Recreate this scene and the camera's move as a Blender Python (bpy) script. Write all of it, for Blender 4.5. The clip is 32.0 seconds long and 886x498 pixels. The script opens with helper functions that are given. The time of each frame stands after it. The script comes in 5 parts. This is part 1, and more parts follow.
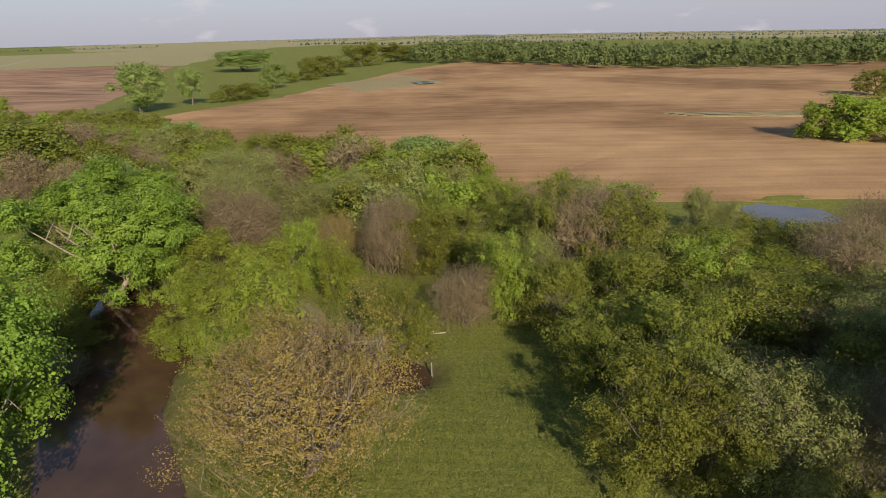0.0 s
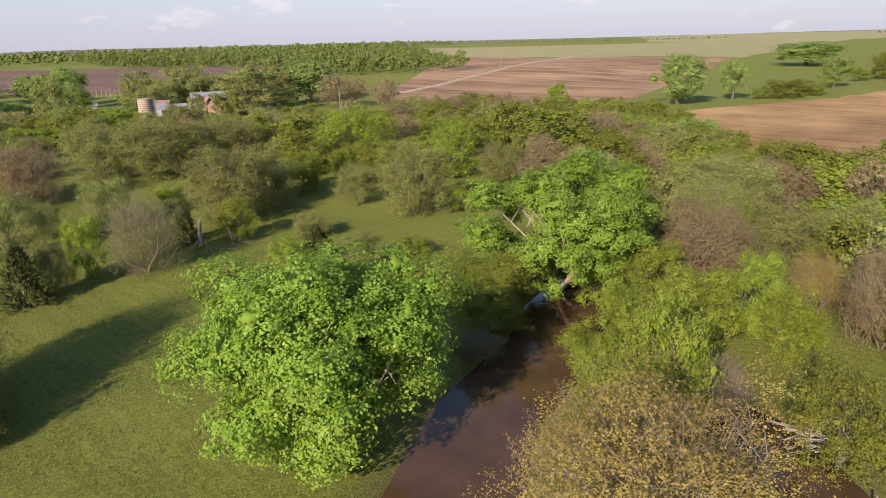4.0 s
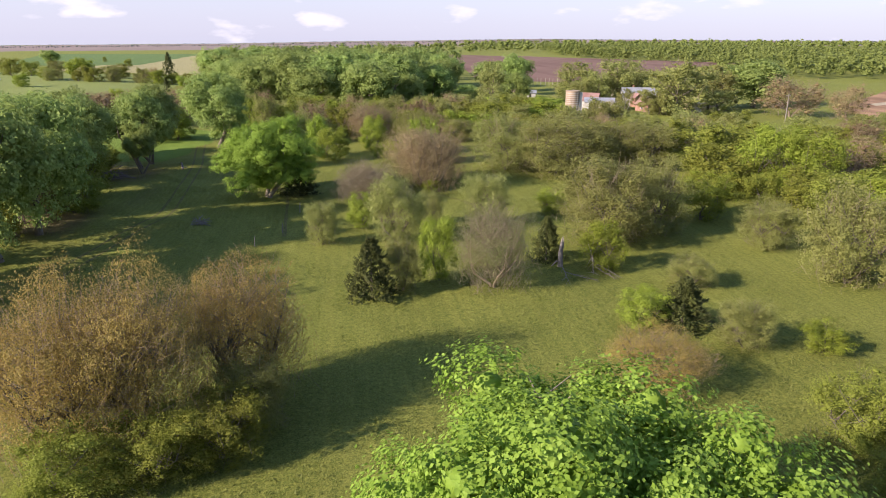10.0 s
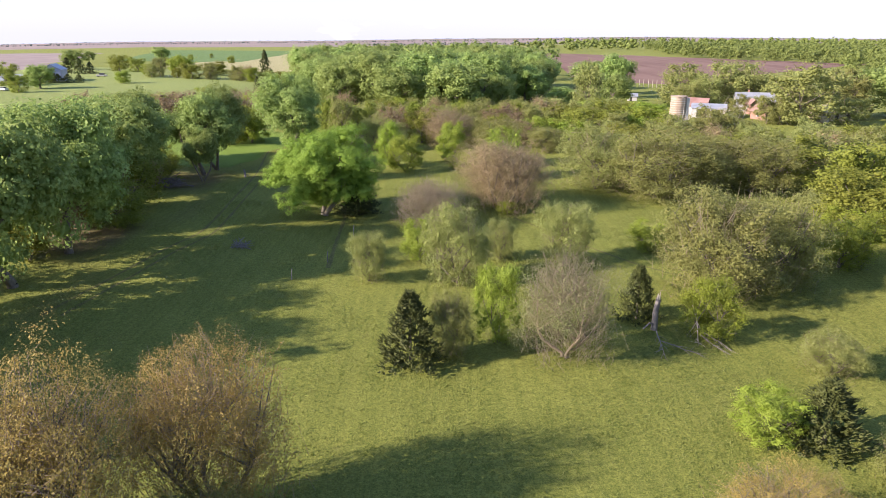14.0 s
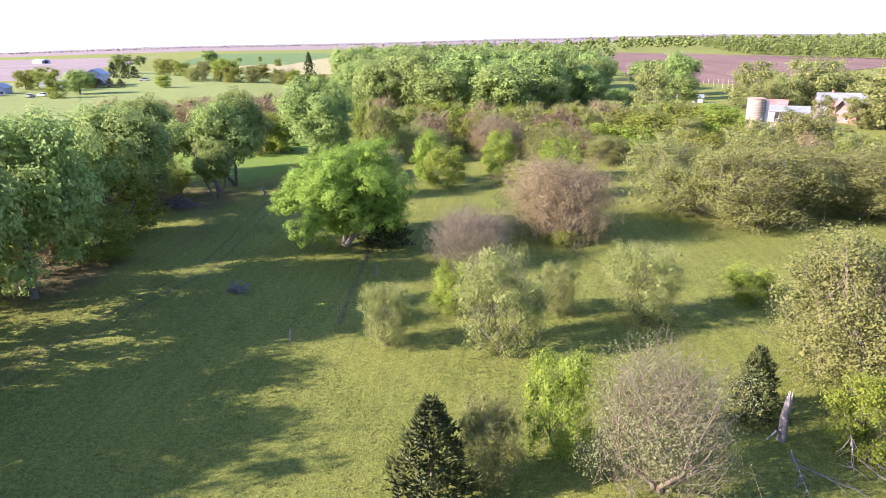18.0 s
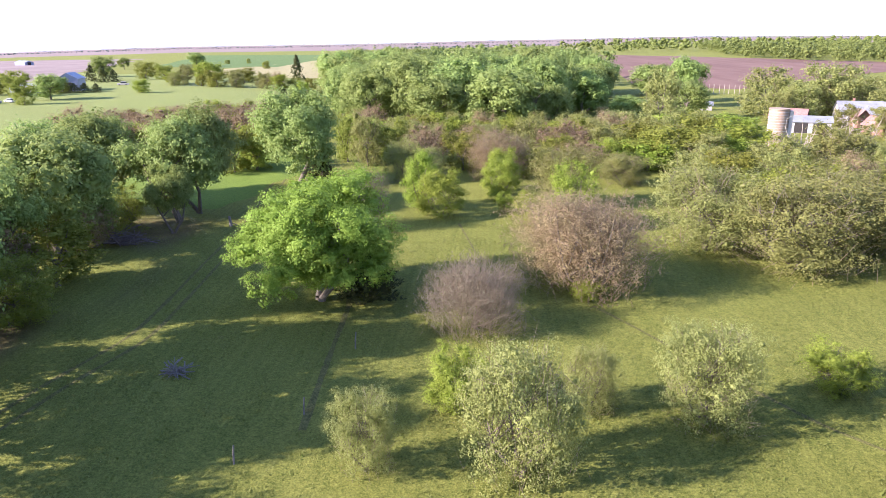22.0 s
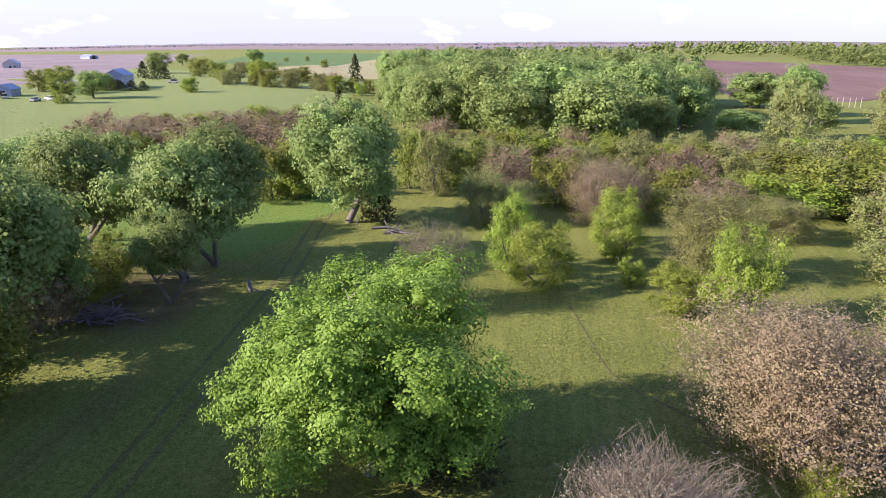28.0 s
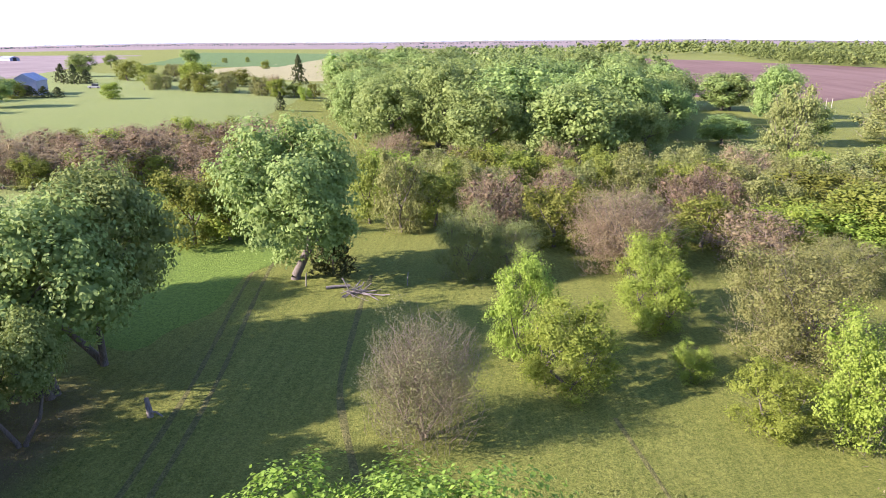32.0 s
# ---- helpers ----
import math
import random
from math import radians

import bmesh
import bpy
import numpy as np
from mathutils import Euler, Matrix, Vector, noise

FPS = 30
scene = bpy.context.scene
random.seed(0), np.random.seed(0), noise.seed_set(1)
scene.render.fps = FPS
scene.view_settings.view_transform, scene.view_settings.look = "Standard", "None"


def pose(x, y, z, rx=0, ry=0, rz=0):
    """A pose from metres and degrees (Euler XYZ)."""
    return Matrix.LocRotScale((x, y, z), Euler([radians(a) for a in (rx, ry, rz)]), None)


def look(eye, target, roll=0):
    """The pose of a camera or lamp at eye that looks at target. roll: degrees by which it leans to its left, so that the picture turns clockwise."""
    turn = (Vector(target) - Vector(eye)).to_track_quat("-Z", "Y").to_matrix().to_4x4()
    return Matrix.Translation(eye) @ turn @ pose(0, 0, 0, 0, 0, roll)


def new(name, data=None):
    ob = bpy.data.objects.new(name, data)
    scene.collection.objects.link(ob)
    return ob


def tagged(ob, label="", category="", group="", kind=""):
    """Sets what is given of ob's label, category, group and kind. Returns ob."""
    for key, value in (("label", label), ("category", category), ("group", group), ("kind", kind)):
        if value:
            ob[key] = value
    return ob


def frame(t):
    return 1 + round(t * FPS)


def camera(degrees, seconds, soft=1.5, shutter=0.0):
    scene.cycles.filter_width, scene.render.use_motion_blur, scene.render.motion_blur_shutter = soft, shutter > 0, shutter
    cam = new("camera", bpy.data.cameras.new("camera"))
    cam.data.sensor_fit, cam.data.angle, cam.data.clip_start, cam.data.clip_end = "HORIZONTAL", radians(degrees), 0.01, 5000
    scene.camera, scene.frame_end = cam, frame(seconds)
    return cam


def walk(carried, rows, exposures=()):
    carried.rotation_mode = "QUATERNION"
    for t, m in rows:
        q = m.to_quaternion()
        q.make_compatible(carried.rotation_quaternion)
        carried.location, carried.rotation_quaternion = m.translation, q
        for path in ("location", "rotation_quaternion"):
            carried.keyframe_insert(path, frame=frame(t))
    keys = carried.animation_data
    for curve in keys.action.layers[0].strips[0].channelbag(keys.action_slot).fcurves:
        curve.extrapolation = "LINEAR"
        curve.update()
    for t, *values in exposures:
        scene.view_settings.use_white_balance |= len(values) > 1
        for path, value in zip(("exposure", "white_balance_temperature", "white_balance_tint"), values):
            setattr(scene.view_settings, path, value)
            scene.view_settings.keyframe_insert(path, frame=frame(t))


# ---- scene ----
PATH = [
    (0, (-23.18, 9.62, 23.97), (24.37, 12.43, 8.77), -1.60),
    (0.5, (-22.28, 9.17, 23.9), (25.03, 15.01, 8.83), -1.35),
    (1, (-21.23, 8.7, 23.81), (25.33, 19.19, 8.9), -1.25),
    (1.5, (-20.05, 8.19, 23.72), (25.09, 23.8, 8.93), -1.04),
    (2, (-19.14, 7.9, 23.75), (24.49, 27.37, 9.01), -0.76),
    (2.5, (-18.34, 7.47, 23.88), (22.18, 32.84, 9.2), -0.23),
    (4.5, (-13.62, 6.47, 24.37), (16.79, 43.32, 9.62), -2.02),
    (5, (-12.62, 6.99, 24.41), (15.19, 45.85, 9.72), -1.75),
    (5.5, (-11.52, 7.68, 24.4), (13.07, 48.68, 9.76), -1.36),
    (6, (-10.44, 8.47, 24.36), (13.39, 49.93, 9.72), -1.35),
    (6.5, (-9.54, 9.33, 24.38), (9.96, 53.0, 9.78), -0.98),
    (7, (-8.42, 10.37, 24.47), (7.76, 55.36, 9.84), -0.59),
    (7.5, (-7.51, 11.58, 24.52), (8.17, 56.73, 9.84), -0.49),
    (8, (-6.77, 12.63, 24.55), (7.79, 58.15, 9.86), -0.39),
    (8.5, (-5.91, 14.11, 24.5), (8.22, 59.75, 9.76), -0.39),
    (9, (-5.23, 15.45, 24.53), (6.38, 61.78, 9.72), -0.32),
    (9.5, (-4.5, 16.67, 24.54), (3.22, 63.81, 9.74), 0.09),
    (10, (-3.6, 18.09, 24.62), (2.67, 65.43, 9.79), 0.14),
    (10.5, (-2.86, 19.68, 24.69), (3.08, 67.05, 9.82), 0.21),
    (11, (-2.15, 21.34, 24.74), (2.66, 68.83, 9.83), 0.24),
    (11.5, (-1.47, 23.1, 24.73), (2.15, 70.69, 9.81), 0.22),
    (12, (-0.89, 24.95, 24.81), (1.94, 72.58, 9.87), 0.31),
    (12.5, (-0.47, 26.81, 24.91), (0.77, 74.5, 9.95), 0.36),
    (13, (0.0, 28.6, 25.0), (0.0, 76.3, 10.01), 0.35),
    (13.5, (0.42, 30.56, 25.01), (0.16, 78.25, 10.01), 0.33),
    (14, (0.71, 32.55, 25.04), (0.26, 80.24, 10.03), 0.27),
    (14.5, (0.89, 34.53, 25.14), (-0.55, 82.2, 10.13), 0.09),
    (16.5, (1.22, 42.73, 25.01), (-2.76, 90.25, 9.98), -0.32),
    (17, (1.27, 45.01, 24.87), (-2.76, 92.54, 9.86), -0.40),
    (17.5, (1.22, 47.48, 24.63), (-2.83, 95.01, 9.66), -0.46),
    (18, (1.08, 49.88, 24.42), (-2.91, 97.42, 9.47), -0.50),
    (18.5, (0.96, 52.23, 24.33), (-3.0, 99.78, 9.4), -0.48),
    (19, (0.8, 54.54, 24.48), (-3.1, 102.09, 9.53), -0.55),
    (19.5, (0.61, 56.68, 24.64), (-3.21, 104.24, 9.69), -0.47),
    (20, (0.45, 58.7, 24.74), (-3.32, 106.28, 9.84), -0.48),
    (20.5, (0.17, 60.62, 24.85), (-3.46, 108.22, 9.96), -0.39),
    (21, (-0.04, 62.36, 24.95), (-3.6, 109.96, 10.06), -0.36),
    (21.5, (-0.24, 63.99, 25.03), (-3.78, 111.59, 10.14), -0.39),
    (22, (-0.53, 65.81, 25.06), (-4.01, 113.42, 10.19), -0.38),
    (22.5, (-0.79, 67.73, 25.09), (-4.24, 115.34, 10.21), -0.38),
    (23, (-1.08, 69.66, 25.08), (-4.48, 117.29, 10.23), -0.27),
    (23.5, (-1.44, 71.63, 25.12), (-10.79, 118.46, 10.31), 0.20),
    (24, (-1.38, 73.7, 25.26), (-15.5, 119.3, 10.38), 0.54),
    (24.5, (-1.76, 75.99, 25.27), (-15.98, 121.54, 10.35), 0.70),
    (25, (-2.19, 78.56, 25.18), (-15.39, 124.42, 10.26), 0.63),
    (25.5, (-3.03, 81.24, 24.99), (-12.35, 128.07, 10.16), 0.48),
    (27.5, (-6.84, 91.74, 25.05), (-14.12, 138.92, 10.18), 0.53),
    (28, (-7.81, 94.39, 24.97), (-15.03, 141.58, 10.1), 0.51),
    (28.5, (-8.75, 97.05, 25.0), (-15.89, 144.23, 10.08), 0.55),
    (29, (-9.6, 99.76, 25.03), (-16.66, 146.96, 10.13), 0.58),
    (29.5, (-10.39, 102.48, 25.02), (-17.34, 149.7, 10.11), 0.57),
    (30, (-11.23, 105.16, 25.0), (-18.12, 152.39, 10.1), 0.62),
    (30.5, (-11.97, 107.81, 25.01), (-18.83, 155.03, 10.07), 0.67),
    (31, (-12.67, 110.57, 25.04), (-19.52, 157.78, 10.07), 0.66),
    (31.5, (-13.29, 113.24, 25.11), (-18.39, 160.68, 10.16), 0.46),
    (32, (-13.85, 115.95, 25.07), (-17.39, 163.55, 10.17), 0.36),
]
EXPOSURES = [(0.0, 0.26, 6600, 12), (2.5, 0.76, 6600, 13), (4.5, 0.74, 6550, 14), (6.0, 0.92, 6500, 15), (7.0, 1.05, 6450, 16), (9.0, 1.08, 6400, 18), (13.0, 1.28, 6300, 18), (16.5, 1.84, 5900, 25), (20.0, 1.93, 5800, 27), (23.0, 1.8, 5780, 28), (24.0, 1.97, 5700, 29), (25.5, 2.5, 5500, 30), (27.5, 1.36, 5680, 28), (30.0, 1.4, 5720, 28), (32.0, 1.7, 5720, 28)]
cam = camera(66.28, 32.0, soft=0.8)
walk(cam, [(t, look(eye, target, roll)) for t, eye, target, roll in PATH], EXPOSURES)

# ---- light: clear evening sky, low sun from the west ----
SUN_FROM = Vector((-1.0, -0.36, 0.49)).normalized()
world = bpy.data.worlds.new("sky")
world.use_nodes = True
scene.world = world
wn, wl = world.node_tree.nodes, world.node_tree.links
sky = wn.new("ShaderNodeTexSky")
sky.sky_type = "NISHITA"
sky.sun_disc = False
sky.sun_elevation = math.asin(SUN_FROM.z)
sky.sun_rotation = math.atan2(SUN_FROM.x, SUN_FROM.y)
sky.air_density, sky.dust_density, sky.ozone_density = 1.0, 0.6, 3.0
# thin bright haze and a few small clouds over the whole dome
wco = wn.new("ShaderNodeTexCoord")
wmp = wn.new("ShaderNodeMapping")
wmp.inputs["Scale"].default_value = (3.0, 3.0, 9.0)
wl.new(wco.outputs["Generated"], wmp.inputs["Vector"])
cloud = wn.new("ShaderNodeTexNoise")
cloud.inputs["Scale"].default_value, cloud.inputs["Detail"].default_value = 3.4, 6.0
wl.new(wmp.outputs[0], cloud.inputs["Vector"])
veil = wn.new("ShaderNodeMapRange")
veil.inputs["From Min"].default_value, veil.inputs["From Max"].default_value = 0.6, 0.7
veil.inputs["To Min"].default_value, veil.inputs["To Max"].default_value = 0.0, 0.75
wl.new(cloud.outputs["Fac"], veil.inputs["Value"])
haze = wn.new("ShaderNodeMix")
haze.data_type = "RGBA"
haze.inputs[7].default_value = (3.0, 3.05, 3.8, 1)
# the haze is thick at the horizon and thins out upwards
rise = wn.new("ShaderNodeSeparateXYZ")
wl.new(wco.outputs["Generated"], rise.inputs[0])
thick = wn.new("ShaderNodeMapRange")
thick.inputs["From Min"].default_value, thick.inputs["From Max"].default_value = 0.02, 0.4
thick.inputs["To Min"].default_value, thick.inputs["To Max"].default_value = 0.85, 0.0
wl.new(rise.outputs[2], thick.inputs["Value"])
wl.new(thick.outputs[0], haze.inputs[0])
puff = wn.new("ShaderNodeMix")
puff.data_type = "RGBA"
puff.inputs[7].default_value = (4.7, 4.5, 4.8, 1)
wl.new(veil.outputs[0], puff.inputs[0])
wl.new(haze.outputs[2], puff.inputs[6])
wl.new(sky.outputs[0], haze.inputs[6])
wn["Background"].inputs["Strength"].default_value = 0.115
wl.new(puff.outputs[2], wn["Background"].inputs["Color"])
sun = new("sun", bpy.data.lights.new("sun", "SUN"))
sun.data.energy, sun.data.angle, sun.data.color = 5.0, radians(0.6), (1.0, 0.87, 0.7)
sun.matrix_world = look(SUN_FROM * 100, (0, 0, 0))


# ---- materials ----
def mat(name):
    m = bpy.data.materials.new(name)
    m.use_nodes = True
    nt = m.node_tree
    return m, nt.nodes, nt.links, nt.nodes["Principled BSDF"]


def noise_node(nodes, links, scale, detail=4.0, vec=None, rough=0.55):
    n = nodes.new("ShaderNodeTexNoise")
    n.inputs["Scale"].default_value, n.inputs["Detail"].default_value, n.inputs["Roughness"].default_value = scale, detail, rough
    if vec is None:
        vec = nodes.new("ShaderNodeNewGeometry").outputs["Position"]
    links.new(vec, n.inputs["Vector"])
    return n.outputs["Fac"]


def ramp(nodes, links, fac, *stops):
    r = nodes.new("ShaderNodeValToRGB")
    el = r.color_ramp.elements
    while len(el) < len(stops):
        el.new(0.5)
    for e, (p, c) in zip(el, stops):
        e.position, e.color = p, (*c, 1)
    links.new(fac, r.inputs[0])
    return r.outputs[0]


def blend(nodes, links, fac, a, b, kind="MIX"):
    m = nodes.new("ShaderNodeMix")
    m.data_type, m.blend_type = "RGBA", kind
    for socket, v in ((m.inputs[0], fac), (m.inputs[6], a), (m.inputs[7], b)):
        if isinstance(v, (int, float)):
            socket.default_value = v
        elif isinstance(v, tuple):
            socket.default_value = (*v, 1)
        else:
            links.new(v, socket)
    return m.outputs[2]


def bump(nodes, links, height, strength, distance, bsdf):
    b = nodes.new("ShaderNodeBump")
    b.inputs["Strength"].default_value, b.inputs["Distance"].default_value = strength, distance
    links.new(height, b.inputs["Height"])
    links.new(b.outputs[0], bsdf.inputs["Normal"])


def leaf_mat(name, dark, mid, light, thin=0.26):
    """Leaves: each one its own shade, whole boughs drifting between young and old green."""
    m, n, l, p = mat(name)
    geo = n.new("ShaderNodeNewGeometry")
    info = n.new("ShaderNodeObjectInfo")
    dim, pale = (tuple(0.2 * u + 0.8 * v for u, v in zip(mid, end)) for end in (dark, light))
    c = ramp(n, l, geo.outputs["Random Per Island"], (0.0, dim), (0.3, mid), (0.75, mid), (1.0, pale))
    bough = ramp(n, l, noise_node(n, l, 0.8, 4.0), (0.38, dark), (0.64, light))
    c = blend(n, l, 0.5, c, bough)
    hsv = n.new("ShaderNodeHueSaturation")
    for k, lo, hi in (("Hue", 0.486, 0.512), ("Value", 0.82, 1.18)):
        r = n.new("ShaderNodeMapRange")
        r.inputs["To Min"].default_value, r.inputs["To Max"].default_value = lo, hi
        l.new(info.outputs["Random"], r.inputs["Value"])
        l.new(r.outputs[0], hsv.inputs[k])
    l.new(c, hsv.inputs["Color"])
    p.inputs["Roughness"].default_value = 0.55
    p.inputs["Specular IOR Level"].default_value = 0.12
    l.new(hsv.outputs[0], p.inputs["Base Color"])
    t = n.new("ShaderNodeBsdfTranslucent")
    l.new(hsv.outputs[0], t.inputs["Color"])
    mix = n.new("ShaderNodeMixShader")
    mix.inputs[0].default_value = thin
    l.new(p.outputs[0], mix.inputs[1])
    l.new(t.outputs[0], mix.inputs[2])
    l.new(mix.outputs[0], n["Material Output"].inputs["Surface"])
    return m


def bark_mat(name, a, b):
    m, n, l, p = mat(name)
    co = n.new("ShaderNodeTexCoord")
    mp = n.new("ShaderNodeMapping")
    mp.inputs["Scale"].default_value = (6, 6, 1.2)
    l.new(co.outputs["Object"], mp.inputs["Vector"])
    f = noise_node(n, l, 2.0, 6.0, mp.outputs[0])
    l.new(ramp(n, l, f, (0.3, a), (0.7, b)), p.inputs["Base Color"])
    p.inputs["Roughness"].default_value = 0.9
    bump(n, l, f, 0.6, 0.05, p)
    return m


def rough_mat(name, a, b, scale=0.5, fine=6.0, rough=0.85, metal=0.0, relief=0.02):
    m, n, l, p = mat(name)
    f, g = noise_node(n, l, scale, 5.0), noise_node(n, l, fine, 4.0)
    c = ramp(n, l, f, (0.35, a), (0.65, b))
    c = blend(n, l, 0.25, c, ramp(n, l, g, (0.3, tuple(v * 0.6 for v in a)), (0.7, tuple(min(1, v * 1.25) for v in b))))
    l.new(c, p.inputs["Base Color"])
    p.inputs["Roughness"].default_value, p.inputs["Metallic"].default_value = rough, metal
    bump(n, l, g, 0.4, relief, p)
    return m


def grass_mat(name, lush, dry, bare, muddy=False):
    """Meadow: lush and dry patches, thin spots, blades as fine relief."""
    m, n, l, p = mat(name)
    big, mid, fine = noise_node(n, l, 0.035, 4.0), noise_node(n, l, 0.35, 6.0, None, 0.65), noise_node(n, l, 7.0, 6.0, None, 0.75)
    c = ramp(n, l, big, (0.38, lush), (0.62, dry))
    c = blend(n, l, 0.5, c, ramp(n, l, mid, (0.3, lush), (0.5, tuple((u + v) / 2 for u, v in zip(lush, dry))), (0.72, dry)))
    tuft = noise_node(n, l, 2.6, 5.0, None, 0.7)
    c = blend(n, l, 0.6, c, ramp(n, l, tuft, (0.4, tuple(v * 0.5 for v in lush)), (0.6, tuple(v * 1.3 for v in dry))))
    c = blend(n, l, ramp(n, l, mid, (0.66, (0, 0, 0)), (0.78, (1, 1, 1))), c, bare)
    c = blend(n, l, 0.5, c, ramp(n, l, fine, (0.36, tuple(v * 0.3 for v in lush)), (0.64, tuple(v * 1.5 for v in dry))))
    if muddy:
        mp = n.new("ShaderNodeMapping")
        mp.inputs["Rotation"].default_value = (0, 0, radians(-9))
        mp.inputs["Scale"].default_value = (1.5, 0.06, 1)
        l.new(n.new("ShaderNodeNewGeometry").outputs["Position"], mp.inputs["Vector"])
        mown = noise_node(n, l, 1.0, 3.0, mp.outputs[0])
        c = blend(n, l, 0.13, c, ramp(n, l, mown, (0.42, tuple(v * 0.7 for v in lush)), (0.6, tuple(v * 1.2 for v in dry))))
        # bare mud along the banks, the same dark brown in patches farther west
        at = n.new("ShaderNodeAttribute")
        at.attribute_name = "mud"
        c = blend(n, l, at.outputs["Fac"], c, ramp(n, l, mid, (0.3, (0.075, 0.05, 0.03)), (0.7, (0.16, 0.125, 0.07))))
    l.new(c, p.inputs["Base Color"])
    p.inputs["Roughness"].default_value = 0.95
    p.inputs["Specular IOR Level"].default_value = 0.15
    bump(n, l, fine, 1.0, 0.2, p)
    return m


def soil_mat(name, dark, light, row_dir, row_scale, streak=0.5):
    """Tilled soil: damp and dry sweeps, and worked rows along one direction."""
    m, n, l, p = mat(name)
    big, mid, fine = noise_node(n, l, 0.012, 4.0), noise_node(n, l, 0.09, 5.0), noise_node(n, l, 3.0, 5.0)
    c = ramp(n, l, big, (0.42, dark), (0.58, light))
    c = blend(n, l, 0.35, c, ramp(n, l, mid, (0.35, dark), (0.7, light)))
    geo = n.new("ShaderNodeNewGeometry")
    mp = n.new("ShaderNodeMapping")
    mp.inputs["Rotation"].default_value = (0, 0, radians(row_dir))
    mp.inputs["Scale"].default_value = (row_scale, row_scale * 0.03, 1)
    l.new(geo.outputs["Position"], mp.inputs["Vector"])
    rows = noise_node(n, l, 1.0, 3.0, mp.outputs[0])
    c = blend(n, l, streak, c, ramp(n, l, rows, (0.38, dark), (0.62, light)))
    c = blend(n, l, 0.2, c, ramp(n, l, fine, (0.3, tuple(v * 0.5 for v in dark)), (0.7, light)))
    l.new(c, p.inputs["Base Color"])
    p.inputs["Roughness"].default_value = 0.95
    p.inputs["Specular IOR Level"].default_value = 0.1
    bump(n, l, rows, 0.6, 0.15, p)
    return m


GRASS = grass_mat("meadow_grass", (0.108, 0.155, 0.02), (0.225, 0.23, 0.052), (0.22, 0.17, 0.09), muddy=True)
PASTURE = grass_mat("pasture_grass", (0.165, 0.22, 0.05), (0.25, 0.28, 0.088), (0.27, 0.27, 0.11))
WHEAT = grass_mat("young_wheat", (0.09, 0.16, 0.045), (0.13, 0.19, 0.06), (0.14, 0.18, 0.07))
RANGE = grass_mat("dry_range_grass", (0.25, 0.26, 0.1), (0.38, 0.33, 0.17), (0.38, 0.3, 0.17))
SOIL_EAST = soil_mat("tilled_brown_soil", (0.15, 0.077, 0.035), (0.53, 0.335, 0.165), 25, 0.45, 0.22)
SOIL_NORTH = soil_mat("tilled_damp_soil", (0.15, 0.083, 0.053), (0.47, 0.3, 0.18), 62, 0.12)
SOIL_PINK = soil_mat("tilled_pale_soil", (0.2, 0.155, 0.14), (0.29, 0.235, 0.215), 20, 0.12)
SOIL_RED = soil_mat("tilled_red_soil", (0.14, 0.085, 0.068), (0.22, 0.14, 0.115), 20, 0.12)
TAN = soil_mat("stubble", (0.25, 0.19, 0.1), (0.36, 0.28, 0.17), 70, 0.1)
GRAVEL = rough_mat("gravel_road_dust", (0.3, 0.24, 0.15), (0.42, 0.35, 0.24), 0.3, 3.0)
RUT = grass_mat("worn_wheel_rut", (0.09, 0.11, 0.028), (0.18, 0.165, 0.06), (0.17, 0.135, 0.08))
WET = grass_mat("wet_weedy_hollow", (0.27, 0.23, 0.1), (0.37, 0.3, 0.16), (0.33, 0.25, 0.15))
BANK = rough_mat("muddy_bank", (0.06, 0.045, 0.028), (0.13, 0.1, 0.055), 0.7, 5.0)
MUD = rough_mat("creek_mud", (0.09, 0.05, 0.03), (0.14, 0.085, 0.05), 0.4, 3.0)

L_COTTON = leaf_mat("cottonwood_leaf", (0.135, 0.2, 0.022), (0.215, 0.308, 0.042), (0.3, 0.395, 0.075), 0.42)
L_COTTON_COOL = leaf_mat("cottonwood_leaf_cool", (0.165, 0.225, 0.055), (0.26, 0.335, 0.09), (0.35, 0.43, 0.14), 0.45)
L_ELM = leaf_mat("elm_leaf", (0.19, 0.207, 0.058), (0.255, 0.272, 0.083), (0.3, 0.312, 0.105), 0.42)
L_WILLOW = leaf_mat("willow_leaf", (0.14, 0.14, 0.062), (0.19, 0.19, 0.083), (0.24, 0.24, 0.1), 0.36)
L_HACK = leaf_mat("hackberry_leaf", (0.14, 0.165, 0.024), (0.215, 0.24, 0.04), (0.285, 0.305, 0.062), 0.45)
L_LIME = leaf_mat("young_lime_leaf", (0.175, 0.235, 0.024), (0.26, 0.33, 0.044), (0.34, 0.405, 0.078), 0.45)
L_RED = leaf_mat("russet_bud", (0.215, 0.15, 0.09), (0.285, 0.21, 0.125), (0.32, 0.28, 0.13), 0.42)
L_YELLOW = leaf_mat("ochre_catkin", (0.26, 0.185, 0.05), (0.35, 0.26, 0.075), (0.41, 0.34, 0.11), 0.4)
L_BARE = leaf_mat("grey_bud", (0.2, 0.17, 0.12), (0.25, 0.225, 0.15), (0.28, 0.29, 0.16))
L_CEDAR = leaf_mat("cedar_spray", (0.045, 0.055, 0.016), (0.075, 0.09, 0.026), (0.12, 0.135, 0.042), 0.2)
L_GRASS = leaf_mat("grass_blade", (0.15, 0.18, 0.035), (0.19, 0.2, 0.055), (0.25, 0.245, 0.085), 0.6)
BARK = bark_mat("grey_bark", (0.075, 0.06, 0.045), (0.19, 0.16, 0.125))
BARK_PALE = bark_mat("pale_bark", (0.15, 0.12, 0.09), (0.33, 0.28, 0.22))
